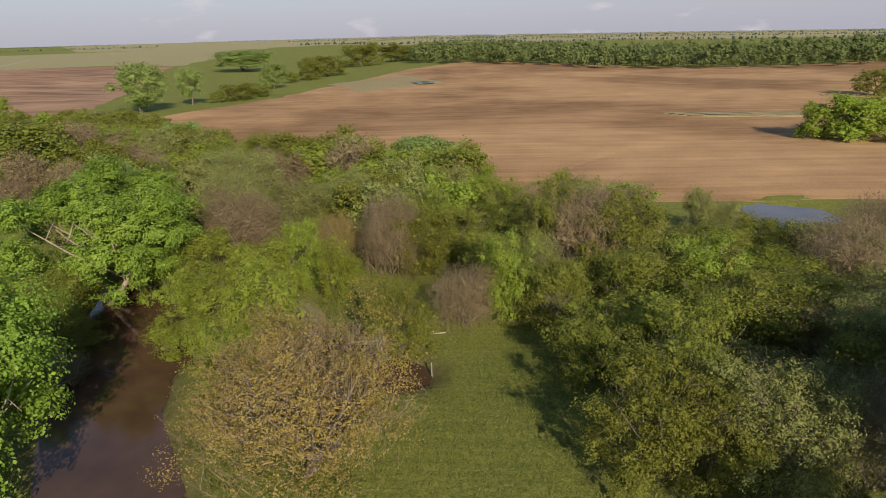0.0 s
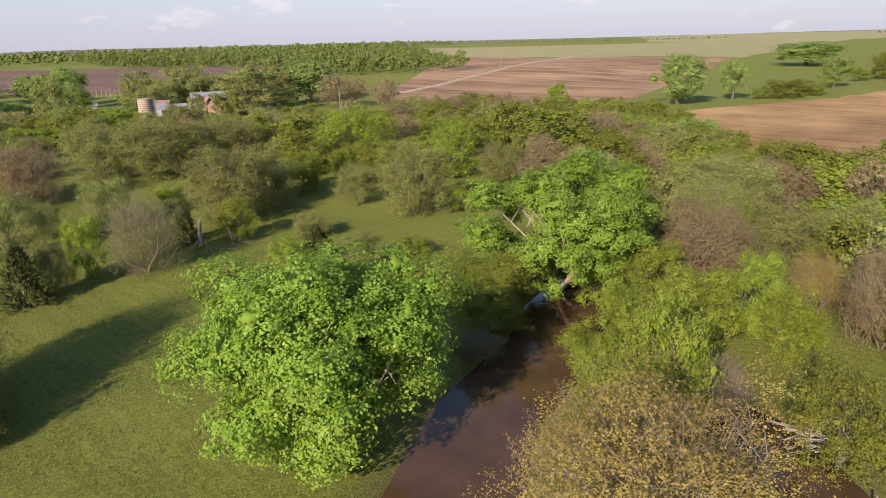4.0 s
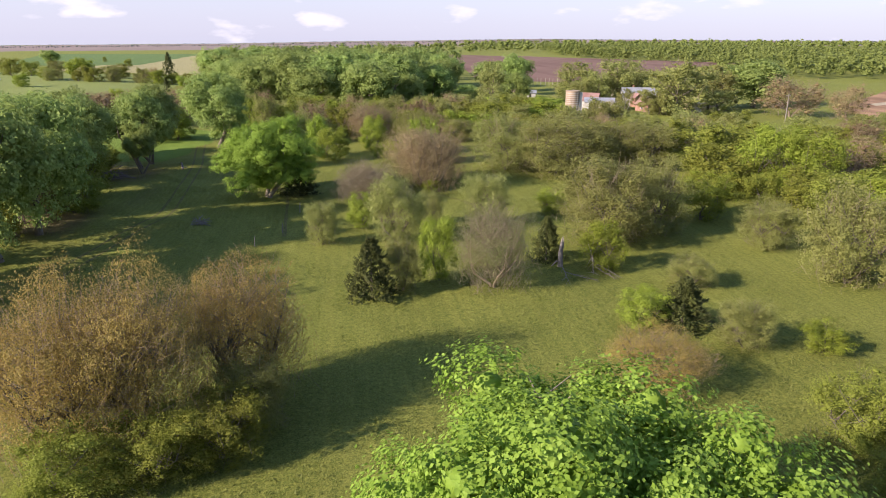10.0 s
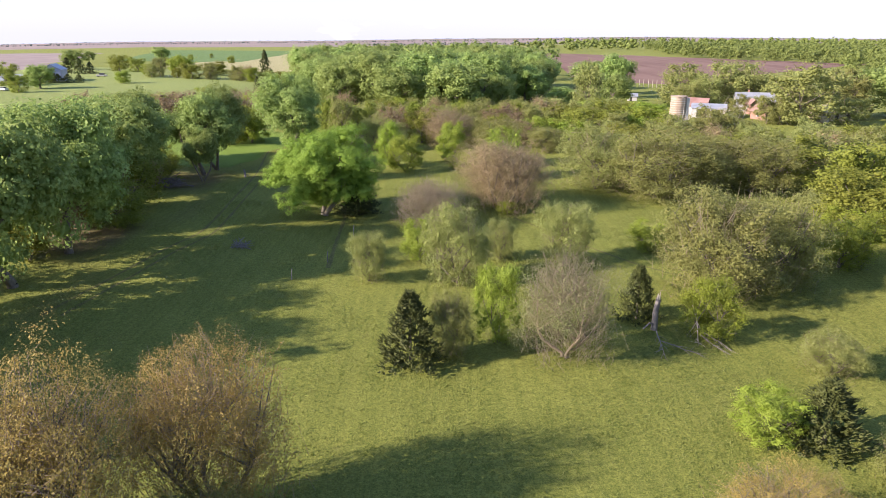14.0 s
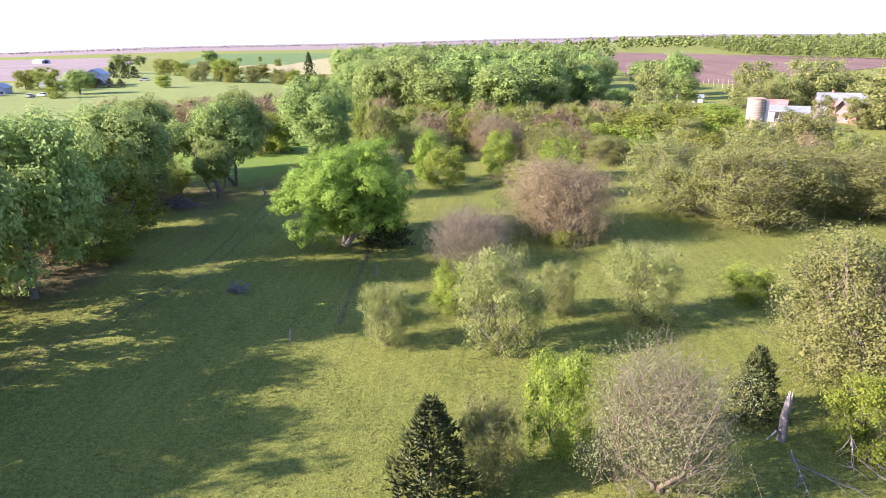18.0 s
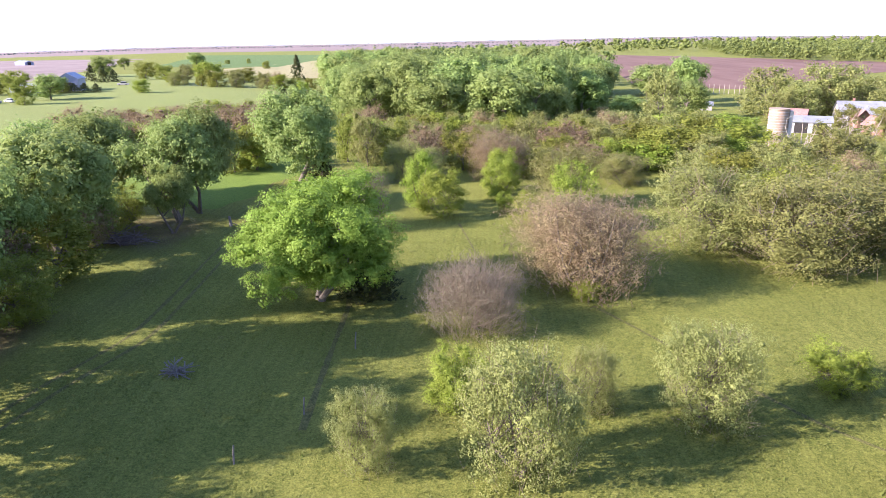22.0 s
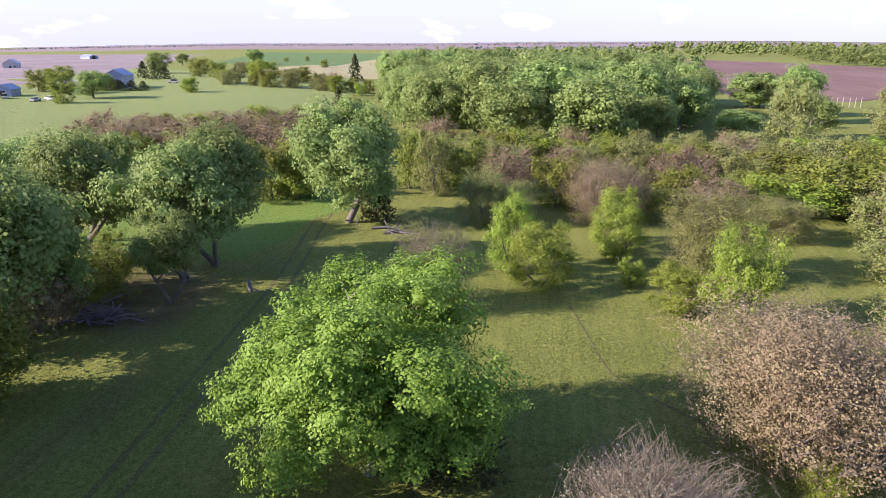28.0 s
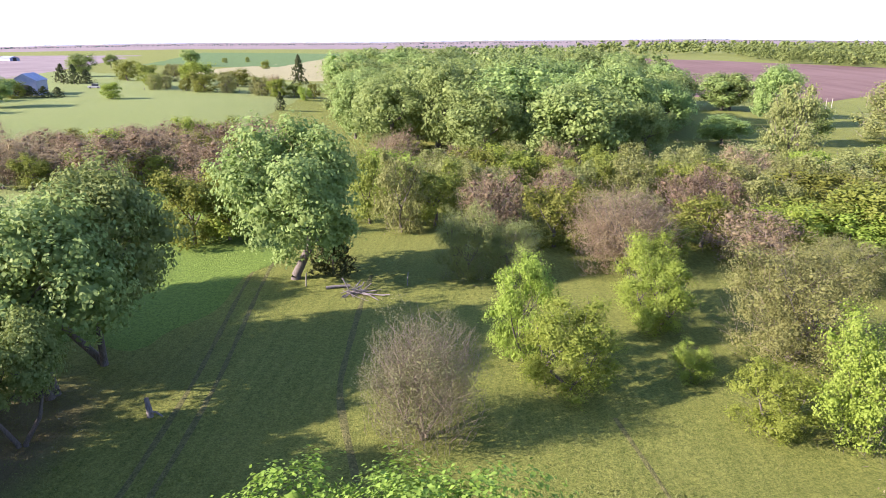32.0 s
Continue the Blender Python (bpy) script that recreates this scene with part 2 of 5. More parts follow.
BARK_WHITE = bark_mat("bleached_bark", (0.2, 0.16, 0.12), (0.42, 0.35, 0.27))
BARK_TWIG = bark_mat("twig_bark", (0.16, 0.122, 0.08), (0.3, 0.24, 0.165))
BARK_RED = bark_mat("red_twig_bark", (0.18, 0.13, 0.1), (0.32, 0.24, 0.185))


# ---- lie of the land ----
CREEK = [(-16, 12), (-6, 22), (6, 29.5), (15, 35), (22, 37.2), (27, 38.5), (33, 42), (40, 44)]
ARM = [(26, 36.5), (27, 30), (26.5, 25), (26, 20), (22, 15.5)]


def off_line(x, y, line):
    best = np.full(np.shape(x), 1e9)
    for (ax, ay), (bx, by) in zip(line, line[1:]):
        dx, dy = bx - ax, by - ay
        s = np.clip(((x - ax) * dx + (y - ay) * dy) / (dx * dx + dy * dy), 0, 1)
        best = np.minimum(best, np.hypot(x - ax - s * dx, y - ay - s * dy))
    return best


def smooth(a, b, v):
    s = np.clip((v - a) / (b - a), 0, 1)
    return s * s * (3 - 2 * s)


def land(x, y):
    x, y = np.asarray(x, float), np.asarray(y, float)
    far = np.hypot(x, y - 60)
    # the far country falls away to the west and the south-east
    bearing = np.degrees(np.arctan2(y - 60, x))
    fall = np.interp(bearing, (-90, -30, 3, 33, 60, 75, 90, 100, 115, 132, 150, 180), (0, -0.45, -0.05, -0.05, 0.1, 0.18, -0.05, -0.27, -0.4, -0.85, -0.9, 0))
    z = 0.25 * np.sin(x * 0.05 + 1.0) * np.sin(y * 0.043) + 0.08 * np.sin(x * 0.31) * np.sin(y * 0.27 + 2)
    z = z * smooth(2500, 600, far) + 2.5 * smooth(230, 600, far) + 3.0 * smooth(700, 2600, far)
    z += np.maximum(far - 320, 0) ** 2 / (np.maximum(far - 320, 0) + 150) * np.radians(fall)
    z += 2.0 * smooth(200, 420, x) * smooth(500, 200, np.abs(y - 40)) * np.sin(y * 0.02 + 1)
    z += 2.6 * smooth(170, 70, np.hypot(x + 200, y - 350))
    z -= 1.7 * smooth(5.4, 2.4, off_line(x, y, CREEK)) 
    z -= 1.3 * smooth(3.6, 1.2, off_line(x, y, ARM)) * smooth(3, 5, off_line(x, y, CREEK))
    z -= 0.9 * smooth(9, 4, np.hypot(x - 65, y + 31))
    return z


def part(name, bm, material, parent, label=""):
    me = bpy.data.meshes.new(name)
    bm.to_mesh(me)
    bm.free()
    me.materials.append(material)
    ob = new(name, me)
    ob.parent = parent
    return tagged(ob, label)


def mesh_object(name, verts, faces, material, parent=None, shade=False):
    me = bpy.data.meshes.new(name)
    me.from_pydata(verts.tolist() if hasattr(verts, "tolist") else verts, [], faces.tolist() if hasattr(faces, "tolist") else faces)
    me.materials.append(material)
    if shade:
        me.shade_smooth()
    me.update()
    ob = new(name, me)
    ob.parent = parent
    return ob


def grid_sheet(name, us, vs, place, material):
    """A sheet over the land: place(u, v) gives x and y, and a lift over it."""
    U, V = np.meshgrid(us, vs, indexing="ij")
    x, y, lift = place(U, V)
    pts = np.stack([x, y, land(x, y) + lift], -1).reshape(-1, 3)
    i = np.arange(len(us) * len(vs)).reshape(len(us), len(vs))
    faces = np.stack([i[:-1, :-1], i[1:, :-1], i[1:, 1:], i[:-1, 1:]], -1).reshape(-1, 4)
    return mesh_object(name, pts, faces, material, shade=True)


def stretched(near, lo, hi, step, far):
    out, s = list(np.arange(lo, hi + step, step)), step
    a, b = lo, out[-1]
    while b < far:
        s *= 1.14
        b += s
        out.append(b)
    s = step
    while a > -far:
        s *= 1.14
        a -= s
        out.insert(0, a)
    return np.array(out)


ground = grid_sheet("ground", stretched(0, -70, 100, 1.4, 5500), stretched(0, -50, 210, 1.4, 5500), lambda u, v: (u, v, 0), GRASS)
gx, gy = (np.array([v.co[k] for v in ground.data.vertices]) for k in (0, 1))
# first term: creek banks; second: dark brown patches west of x = -34
mud = 0.8 * smooth(6.5, 2.5, np.minimum(off_line(gx, gy, CREEK), off_line(gx, gy, ARM) + 1.5)) + 0.8 * smooth(-0.2, 0.6, np.sin(gx * 0.21 + 2) * np.sin(gy * 0.17 + gx * 0.05)) * smooth(-34, -42, gx) * smooth(180, 150, gy)
ground.data.attributes.new("mud", "FLOAT", "POINT").data.foreach_set("value", np.clip(mud, 0, 1).astype(np.float32))
tagged(ground, "gently rolling green meadow with drier patches", "meadow", kind="structure")


def field(name, corners, material, label, category="field", lift=0.12, n=40):
    """A four-cornered field laid over the land."""
    a, b, c, d = (np.array(p, float) for p in corners)

    def place(u, v):
        p = (a[:, None, None] * (1 - u) + b[:, None, None] * u) * (1 - v) + (d[:, None, None] * (1 - u) + c[:, None, None] * u) * v
        edge = 0.9 * np.sin(u * 23) * np.sin(v * 17 + 1)
        return p[0] + edge, p[1] - edge, lift * np.minimum(1, 30 * np.minimum(np.minimum(u, 1 - u), np.minimum(v, 1 - v))) + 0.02
    ob = grid_sheet(name, np.linspace(0, 1, n), np.linspace(0, 1, n), place, material)
    return tagged(ob, label, category, kind="structure")


def strip(name, line, width, material, label, category, lift=0.05, steps=12):
    """A ribbon along a line over the land."""
    pts = []
    for (ax, ay), (bx, by) in zip(line, line[1:]):
        pts += [(ax + (bx - ax) * k / steps, ay + (by - ay) * k / steps) for k in range(steps)]
    pts = np.array(pts + [line[-1]], float)
    for _ in range(4):
        pts[1:-1] = (pts[:-2] + 2 * pts[1:-1] + pts[2:]) / 4
    d = np.gradient(pts, axis=0)
    nrm = np.stack([-d[:, 1], d[:, 0]], -1) / np.linalg.norm(d, axis=1)[:, None]
    k = np.arange(len(pts))
    wob = width / 2 * (1 + 0.18 * np.sin(k * 1.7) + 0.1 * np.sin(k * 0.6 + 1))

    def place(u, v):
        i = u.astype(int)
        return pts[i, 0] + nrm[i, 0] * wob[i] * v, pts[i, 1] + nrm[i, 1] * wob[i] * v, lift * (1.2 - np.abs(v))
    ob = grid_sheet(name, k, np.linspace(-1, 1, 5), place, material)
    return tagged(ob, label, category, kind="structure")


field("ploughed_field_east", [(74, 12), (180, 118), (480, 30), (380, -260)], SOIL_EAST, "freshly tilled brown soil in long rows", lift=0.25, n=60)
field("ploughed_field_south", [(72, 8), (200, -60), (300, -240), (72, -60)], SOIL_EAST, "freshly tilled brown soil in long rows", lift=0.2, n=40)
field("ploughed_field_north", [(150, 128), (172, 250), (600, 640), (560, 268)], SOIL_NORTH, "tilled field with dark damp sweeps", lift=0.25, n=50)
field("ploughed_field_west", [(-178, 215), (-1500, 150), (-2400, 1700), (-525, 1100)], SOIL_PINK, "pale pinkish tilled field", lift=0.4)
field("ploughed_field_far", [(72, 425), (118, 405), (360, 640), (120, 980)], SOIL_RED, "pinkish brown tilled field behind the wood", lift=0.4)
field("green_pasture", [(-75, 195), (-172, 190), (-325, 590), (-95, 470)], PASTURE, "bright green grazed pasture", "pasture", lift=0.2)
field("wheat_field", [(-180, 640), (-320, 700), (-520, 1300), (-230, 1200)], WHEAT, "deep green young wheat", lift=0.5)
field("dry_range", [(-95, 480), (-220, 560), (-240, 1400), (200, 1500)], RANGE, "pale dry rangeland dotted with trees", "rangeland", lift=0.4)
field("dry_range_east", [(600, 645), (565, 262), (1700, 500), (1000, 1300)], RANGE, "pale green rangeland on a low hill", "rangeland", lift=0.4)
field("lush_grass", [(-68, 168), (-42, 166), (-37, 210), (-74, 236)], grass_mat("lush_spring_grass", (0.12, 0.2, 0.025), (0.17, 0.24, 0.04), (0.17, 0.2, 0.06)), "patch of bright lush spring grass", "grass", lift=0.05, n=24)
# added sheet whose pale pink carries the haze over the northern land
field("far_farmland", [(-2600, 1500), (2400, 1900), (3800, 4900), (-4200, 4900)], SOIL_PINK, "distant patchwork of pale fields", "farmland", lift=0.6)
field("far_farmland", [(1250, -2600), (1500, 900), (4900, 3000), (4900, -3600)], RANGE, "distant dry grassland", "farmland", lift=0.6)
field("weedy_hollow", [(264, 60), (318, 84), (358, 50), (306, 22)], WET, "wet weedy hollow left untilled in the field", "hollow", lift=0.45, n=16)
field("weedy_strip", [(168, -46), (178, -40), (172, -92), (160, -92)], WET, "pale weedy strip in the tilled soil", "weeds", lift=0.45, n=16)
strip("gravel_road", [(192, 258), (345, 335), (620, 472), (900, 620)], 6, GRAVEL, "pale gravel road between the fields", "road", lift=0.6)
for side in (-0.9, 0.9):
    strip("wheel_rut", [(-36 + side, 90), (-33.5 + side, 108), (-31 + side, 118), (-32.5 + side, 135), (-35 + side, 160), (-38 + side, 176), (-40.5 + side, 192), (-44 + side, 215)], 0.42, RUT, "worn wheel rut in the grass", "track", lift=0.03, steps=9)
strip("cattle_path", [(-13, 105), (-14.5, 130), (-25, 160), (-26.5, 178), (-27, 186)], 0.5, RUT, "narrow trodden path in the grass", "path", lift=0.03)
strip("cattle_path", [(10, 128), (16, 118), (22, 108), (30, 100)], 0.35, RUT, "narrow trodden path in the grass", "path", lift=0.03)
strip("cattle_path", [(4, 137), (-2, 143), (-5, 158)], 0.3, RUT, "narrow trodden path in the grass", "path", lift=0.03)


# ---- water ----
def water_mat(name, colour, ripple):
    m, n, l, p = mat(name)
    f = noise_node(n, l, ripple, 3.0)
    big = noise_node(n, l, 0.25, 3.0)
    l.new(ramp(n, l, big, (0.35, colour), (0.65, tuple(v * 1.5 for v in colour))), p.inputs["Base Color"])
    p.inputs["Roughness"].default_value = 0.06
    p.inputs["IOR"].default_value = 1.33
    bump(n, l, f, 0.12, 0.05, p)
    return m


WATER = water_mat("brown_creek_water", (0.06, 0.034, 0.019), 1.6)
POND_WATER = water_mat("pond_water", (0.07, 0.06, 0.05), 2.5)


def creek_water():
    """A level sheet wherever the creek bed lies under the water line."""
    xs, ys = np.arange(-20, 66, 0.6), np.arange(8, 76, 0.6)
    X, Y = np.meshgrid(xs, ys, indexing="ij")
    low = land(X, Y) < -0.45
    low &= np.minimum(off_line(X, Y, CREEK), off_line(X, Y, ARM)) < 6
    pts = np.stack([X, Y, np.full(X.shape, -0.62)], -1).reshape(-1, 3)
    i = np.arange(X.size).reshape(X.shape)
    q = np.stack([i[:-1, :-1], i[1:, :-1], i[1:, 1:], i[:-1, 1:]], -1)[low[:-1, :-1]]
    used, back = np.unique(q, return_inverse=True)
    ob = mesh_object("creek_water", pts[used], back.reshape(q.shape), WATER)
    return tagged(ob, "muddy brown creek water under the trees", "water", kind="structure")


creek_water()
disc = [(65 + 6 * math.cos(a) * (1 + 0.2 * math.sin(3 * a)), -31 + 6.5 * math.sin(a) * (1 + 0.15 * math.cos(2 * a)), -0.15) for a in np.linspace(0, 2 * math.pi, 40, endpoint=False)]
tagged(mesh_object("pond_water", disc, [tuple(range(40))], POND_WATER), "rippled grey-blue pond at the field's edge", "pond", kind="structure")
puddle = [(304 + 9 * math.cos(a), 36 + 5 * math.sin(a) * (1 + 0.3 * math.sin(2 * a)), float(land(308, 38)) + 0.75) for a in np.linspace(0, 2 * math.pi, 28, endpoint=False)]
tagged(mesh_object("hollow_water", puddle, [tuple(range(28))], POND_WATER), "shallow standing water in the field hollow", "pond", kind="structure")


# ---- trees ----
def tube(p0, p1, r0, r1, sides):
    """Points and faces of many tapered tubes at once."""
    p0, p1 = np.atleast_2d(p0), np.atleast_2d(p1)
    n = len(p0)
    d = p1 - p0
    d = d / np.maximum(np.linalg.norm(d, axis=1), 1e-6)[:, None]
    up = np.where(np.abs(d[:, 2:3]) > 0.9, [[1.0, 0, 0]], [[0, 0, 1.0]])
    u = np.cross(d, up)
    u /= np.linalg.norm(u, axis=1)[:, None]
    w = np.cross(d, u)
    a = np.linspace(0, 2 * np.pi, sides, endpoint=False)
    ring = u[:, None] * np.cos(a)[None, :, None] + w[:, None] * np.sin(a)[None, :, None]
    r0, r1 = np.broadcast_to(r0, n), np.broadcast_to(r1, n)
    v = np.stack([p0[:, None] + ring * r0[:, None, None], p1[:, None] + ring * r1[:, None, None]], 1).reshape(-1, 3)
    base = (np.arange(n) * 2 * sides)[:, None]
    k = np.arange(sides)
    f = np.stack([base + k, base + (k + 1) % sides, base + sides + (k + 1) % sides, base + sides + k], -1).reshape(-1, 4)
    return v, f


def dome(p, h, r, low):
    """The way out of a crown at its leaves."""
    d = np.c_[p[:, 0] / r, p[:, 1] / r, (p[:, 2] - low - 0.35 * (h - low)) / (0.6 * (h - low))]
    return d / np.maximum(np.linalg.norm(d, axis=1), 0.3)[:, None]


def leaves(rng, pts, out, size, flop=0.7):
    """Small pointed leaves at points, facing roughly out and up."""
    n = len(pts)
    nrm = out / np.maximum(np.linalg.norm(out, axis=1), 1e-3)[:, None] + 0.62 * flop * rng.normal(size=(n, 3)) + [0, 0, 0.3]
    nrm /= np.linalg.norm(nrm, axis=1)[:, None]
    t = np.cross(nrm, rng.normal(size=(n, 3)))
    t /= np.linalg.norm(t, axis=1)[:, None]
    b = np.cross(nrm, t)
    s = (size * rng.uniform(0.6, 1.35, n))[:, None]
    v = np.stack([pts - t * s * 0.5, pts + b * s * 0.36 + nrm * s * 0.1, pts + t * s * 0.55, pts - b * s * 0.36 + nrm * s * 0.06], 1).reshape(-1, 3)
    return v, np.arange(4 * n).reshape(-1, 4)


def shade_hearts(rng, c, cr, level):
    """A rough, uneven solid added inside each bough to block light under its leaves."""
    bm = bmesh.new()
    bmesh.ops.create_icosphere(bm, subdivisions=level, radius=1)
    v0 = np.array([v.co[:] for v in bm.verts])
    f0 = np.array([[v.index for v in f.verts] for f in bm.faces])
    bm.free()
    rough = rng.uniform(0.6, 1.35, (len(c), len(v0), 1))
    v = c[:, None] + v0[None] * [1, 1, 0.8] * rough * cr[:, None, None]
    f = f0[None] + (np.arange(len(c)) * len(v0))[:, None, None]
    return v.reshape(-1, 3), f.reshape(-1, 3)


def inner_leaves(rng, c, cr, count, size):
    """Close leaves over the heart of each bough."""
    who = np.repeat(np.arange(len(c)), count)
    o = rng.normal(size=(len(who), 3))
    o /= np.linalg.norm(o, axis=1)[:, None]
    p = c[who] + o * (cr[who] * rng.uniform(0.5, 1.25, len(who)))[:, None] * [1, 1, 0.85]
    keep = p[:, 2] > 0.25
    return leaves(rng, p[keep], o[keep] + 0.5 * rng.normal(size=(keep.sum(), 3)), size, 0.7)


def joined(groups):
    vs, fs, n = [], [], 0
    mixed = len({f.shape[1] for _, f in groups}) > 1
    for v, f in groups:
        if mixed and f.shape[1] == 4:
            f = np.concatenate([f[:, [0, 1, 2]], f[:, [0, 2, 3]]])
        vs.append(v)
        fs.append(f + n)
        n += len(v)
    return np.concatenate(vs), np.concatenate(fs)


def mesh_of(name, v, f, material, smooth_it=False):
    me = bpy.data.meshes.new(name)
    me.vertices.add(len(v))
    me.vertices.foreach_set("co", np.ascontiguousarray(v, np.float32).ravel())
    k = f.shape[1]
    me.loops.add(k * len(f))
    me.loops.foreach_set("vertex_index", np.ascontiguousarray(f, np.int32).ravel())
    me.polygons.add(len(f))
    me.polygons.foreach_set("loop_start", np.arange(0, k * len(f), k, dtype=np.int32))
    me.update(calc_edges=True)
    me.materials.append(material)
    if smooth_it:
        me.shade_smooth()
    return me


def skeleton_tree(rng, h, r, stems, limbs, trunk_r, fork, lean=0.12):
    """Trunk and limbs of a tree: segments, and the limb ends."""
    segs, ends = [], []
    for s in range(stems):
        a = rng.uniform(0, 2 * np.pi)
        base = np.array([math.cos(a), math.sin(a), 0]) * (0.35 * trunk_r * (stems > 1) * 3)
        tip = base + [math.cos(a) * lean * h * (1 + (stems > 1)), math.sin(a) * lean * h * (1 + (stems > 1)), h * fork]
        mid = (base + tip) / 2 + rng.normal(0, 0.03 * h, 3) * [1, 1, 0]
        tr = trunk_r / math.sqrt(stems)
        segs += [(base - [0, 0, 0.5], base + [0, 0, 0.25], tr * 1.5, tr * 1.1), (base + [0, 0, 0.25], mid, tr * 1.1, tr * 0.85), (mid, tip, tr * 0.85, tr * 0.6)]
        for k in range(limbs):
            b = a + 2 * np.pi * k / limbs + rng.uniform(-0.4, 0.4)
            start = mid + (tip - mid) * rng.uniform(0.1, 1.0)
            reach = r * rng.uniform(0.5, 0.85)
            end = np.array([math.cos(b) * reach, math.sin(b) * reach, h * rng.uniform(0.55, 0.88)]) + tip * [0.5, 0.5, 0]
            out = math.hypot(end[0], end[1]) / (0.68 * r)
            end[:2] /= max(1.0, out)
            knee = start + (end - start) * 0.5 + [0, 0, -0.05 * h * rng.uniform(0, 1)]
            segs += [(start, knee, tr * 0.45, tr * 0.3), (knee, end, tr * 0.3, tr * 0.08)]
            ends.append(end)
            for _ in range(3):
                side = knee + (end - knee) * rng.uniform(0, 0.9) 
                out = side + np.clip(rng.normal(0, 0.12 * r, 3), -0.2 * r, 0.2 * r) + [0, 0, 0.06 * h]
                segs.append((side, out, tr * 0.16, tr * 0.04))
                ends.append(out)
    p0, p1, a, b = (np.array(x) for x in zip(*segs))
    return tube(p0, p1, a, b, 7), np.array(ends)


def crown_points(rng, h, r, low, clumps, per, clump_r, ends=None, skirt=0.4, hollow=0.35, sprays=0, spray_r=0.4):
    """Points on the skins of many boughs that fill a lumpy crown with gaps."""
    d = rng.normal(size=(clumps, 3))
    d /= np.linalg.norm(d, axis=1)[:, None]
    rad = rng.uniform(hollow, 1.0, clumps) ** 0.5
    lump = 1 + 0.15 * np.sin(3 * np.arctan2(d[:, 1], d[:, 0]) + rng.uniform(0, 6)) * np.cos(2.3 * d[:, 2] + rng.uniform(0, 6)) + rng.normal(0, 0.08, clumps)
    mid, half = (h + low) / 2, (h - low) / 2
    c = d * (rad * lump)[:, None]
    width = np.where(c[:, 2] < 0, (1 - 0.85 * np.clip(c[:, 2] ** 2, 0, 1)) ** (-0.5 * skirt), 1.0)
    cr = clump_r * rng.uniform(0.65, 1.35, clumps)
    c = np.c_[c[:, 0] * (r - clump_r) * width, c[:, 1] * (r - clump_r) * width, mid + c[:, 2] * (half - clump_r * 0.6)]
    if ends is not None:
        pick = ends[rng.integers(0, len(ends), clumps // (2 if hollow > 0.6 else 4))]
        out = np.hypot(pick[:, 0], pick[:, 1]) / (0.8 * r)
        pick = pick / np.c_[np.maximum(out, 1), np.maximum(out, 1), np.ones(len(out))]
        c[: len(pick)] = pick + rng.normal(0, clump_r * 0.4, (len(pick), 3))
    inner = (c, cr)
    if sprays:
        # each bough carries sprays of leaves, with gaps between them
        n = (sprays * (cr / clump_r) ** 2).astype(int)
        who = np.repeat(np.arange(clumps), n)
        o = rng.normal(size=(len(who), 3)) + [0, 0, 0.25]
        o /= np.linalg.norm(o, axis=1)[:, None]
        s = c[who] + o * (cr[who] * rng.uniform(0.6, 1.08, len(who)))[:, None] * [1, 1, 0.8]
        sr = spray_r * rng.uniform(0.6, 1.4, len(s))
        who = np.repeat(np.arange(len(s)), (per * (sr / spray_r) ** 2).astype(int))
        q = rng.normal(size=(len(who), 3)) * 0.5
        p = s[who] + q * sr[who][:, None] * [1, 1, 0.7] + o[who] * sr[who][:, None] * 0.4
        keep = p[:, 2] > 0.2
        return (p[keep], (o[who] + 0.5 * q)[keep]) + inner
    n = (per * (cr / clump_r) ** 2).astype(int)
    who = np.repeat(np.arange(clumps), n)
    o = rng.normal(size=(len(who), 3))
    o /= np.linalg.norm(o, axis=1)[:, None]
    p = c[who] + o * (cr[who] * rng.uniform(0.55, 1.0, len(who)))[:, None] * [1, 1, 0.75]
    p += rng.normal(0, 0.08 * clump_r, p.shape)
    keep = p[:, 2] > 0.25
    return (p[keep], o[keep]) + inner


def twig_fan(rng, h, r, low, count, length, thick):
    """Fine upright twigs that fill a leafless crown from its limbs to its outline."""
    d = rng.normal(size=(count, 3)) + [0, 0, 0.1]
    d /= np.linalg.norm(d, axis=1)[:, None]
    rad = rng.uniform(0.15, 1.0, count) ** 0.5
    mid, half = (h + low) / 2, (h - low) / 2
    lump = 1 + 0.16 * np.sin(4 * np.arctan2(d[:, 1], d[:, 0]) + 3 * d[:, 2] + rng.uniform(0, 6)) + 0.06 * rng.normal(size=count)
    wide = 0.9 * r * rad * lump * np.where(d[:, 2] < 0, (1 - 0.85 * d[:, 2] ** 2) ** -0.4, 1.0)
    p1 = np.c_[d[:, 0] * wide, d[:, 1] * wide, mid + d[:, 2] * half * rad * lump]
    way = np.c_[d[:, 0] * 0.8, d[:, 1] * 0.8, np.abs(d[:, 2]) * 0.5 + 0.75] + rng.normal(0, 0.42, (count, 3))
    way /= np.linalg.norm(way, axis=1)[:, None]
    p0 = p1 - way * (length * rng.uniform(0.5, 1.4, count))[:, None]
    p0[:, 2] = np.maximum(p0[:, 2], 0.2)
    return p0, p1, tube(p0, p1, thick, thick * 0.35, 3)


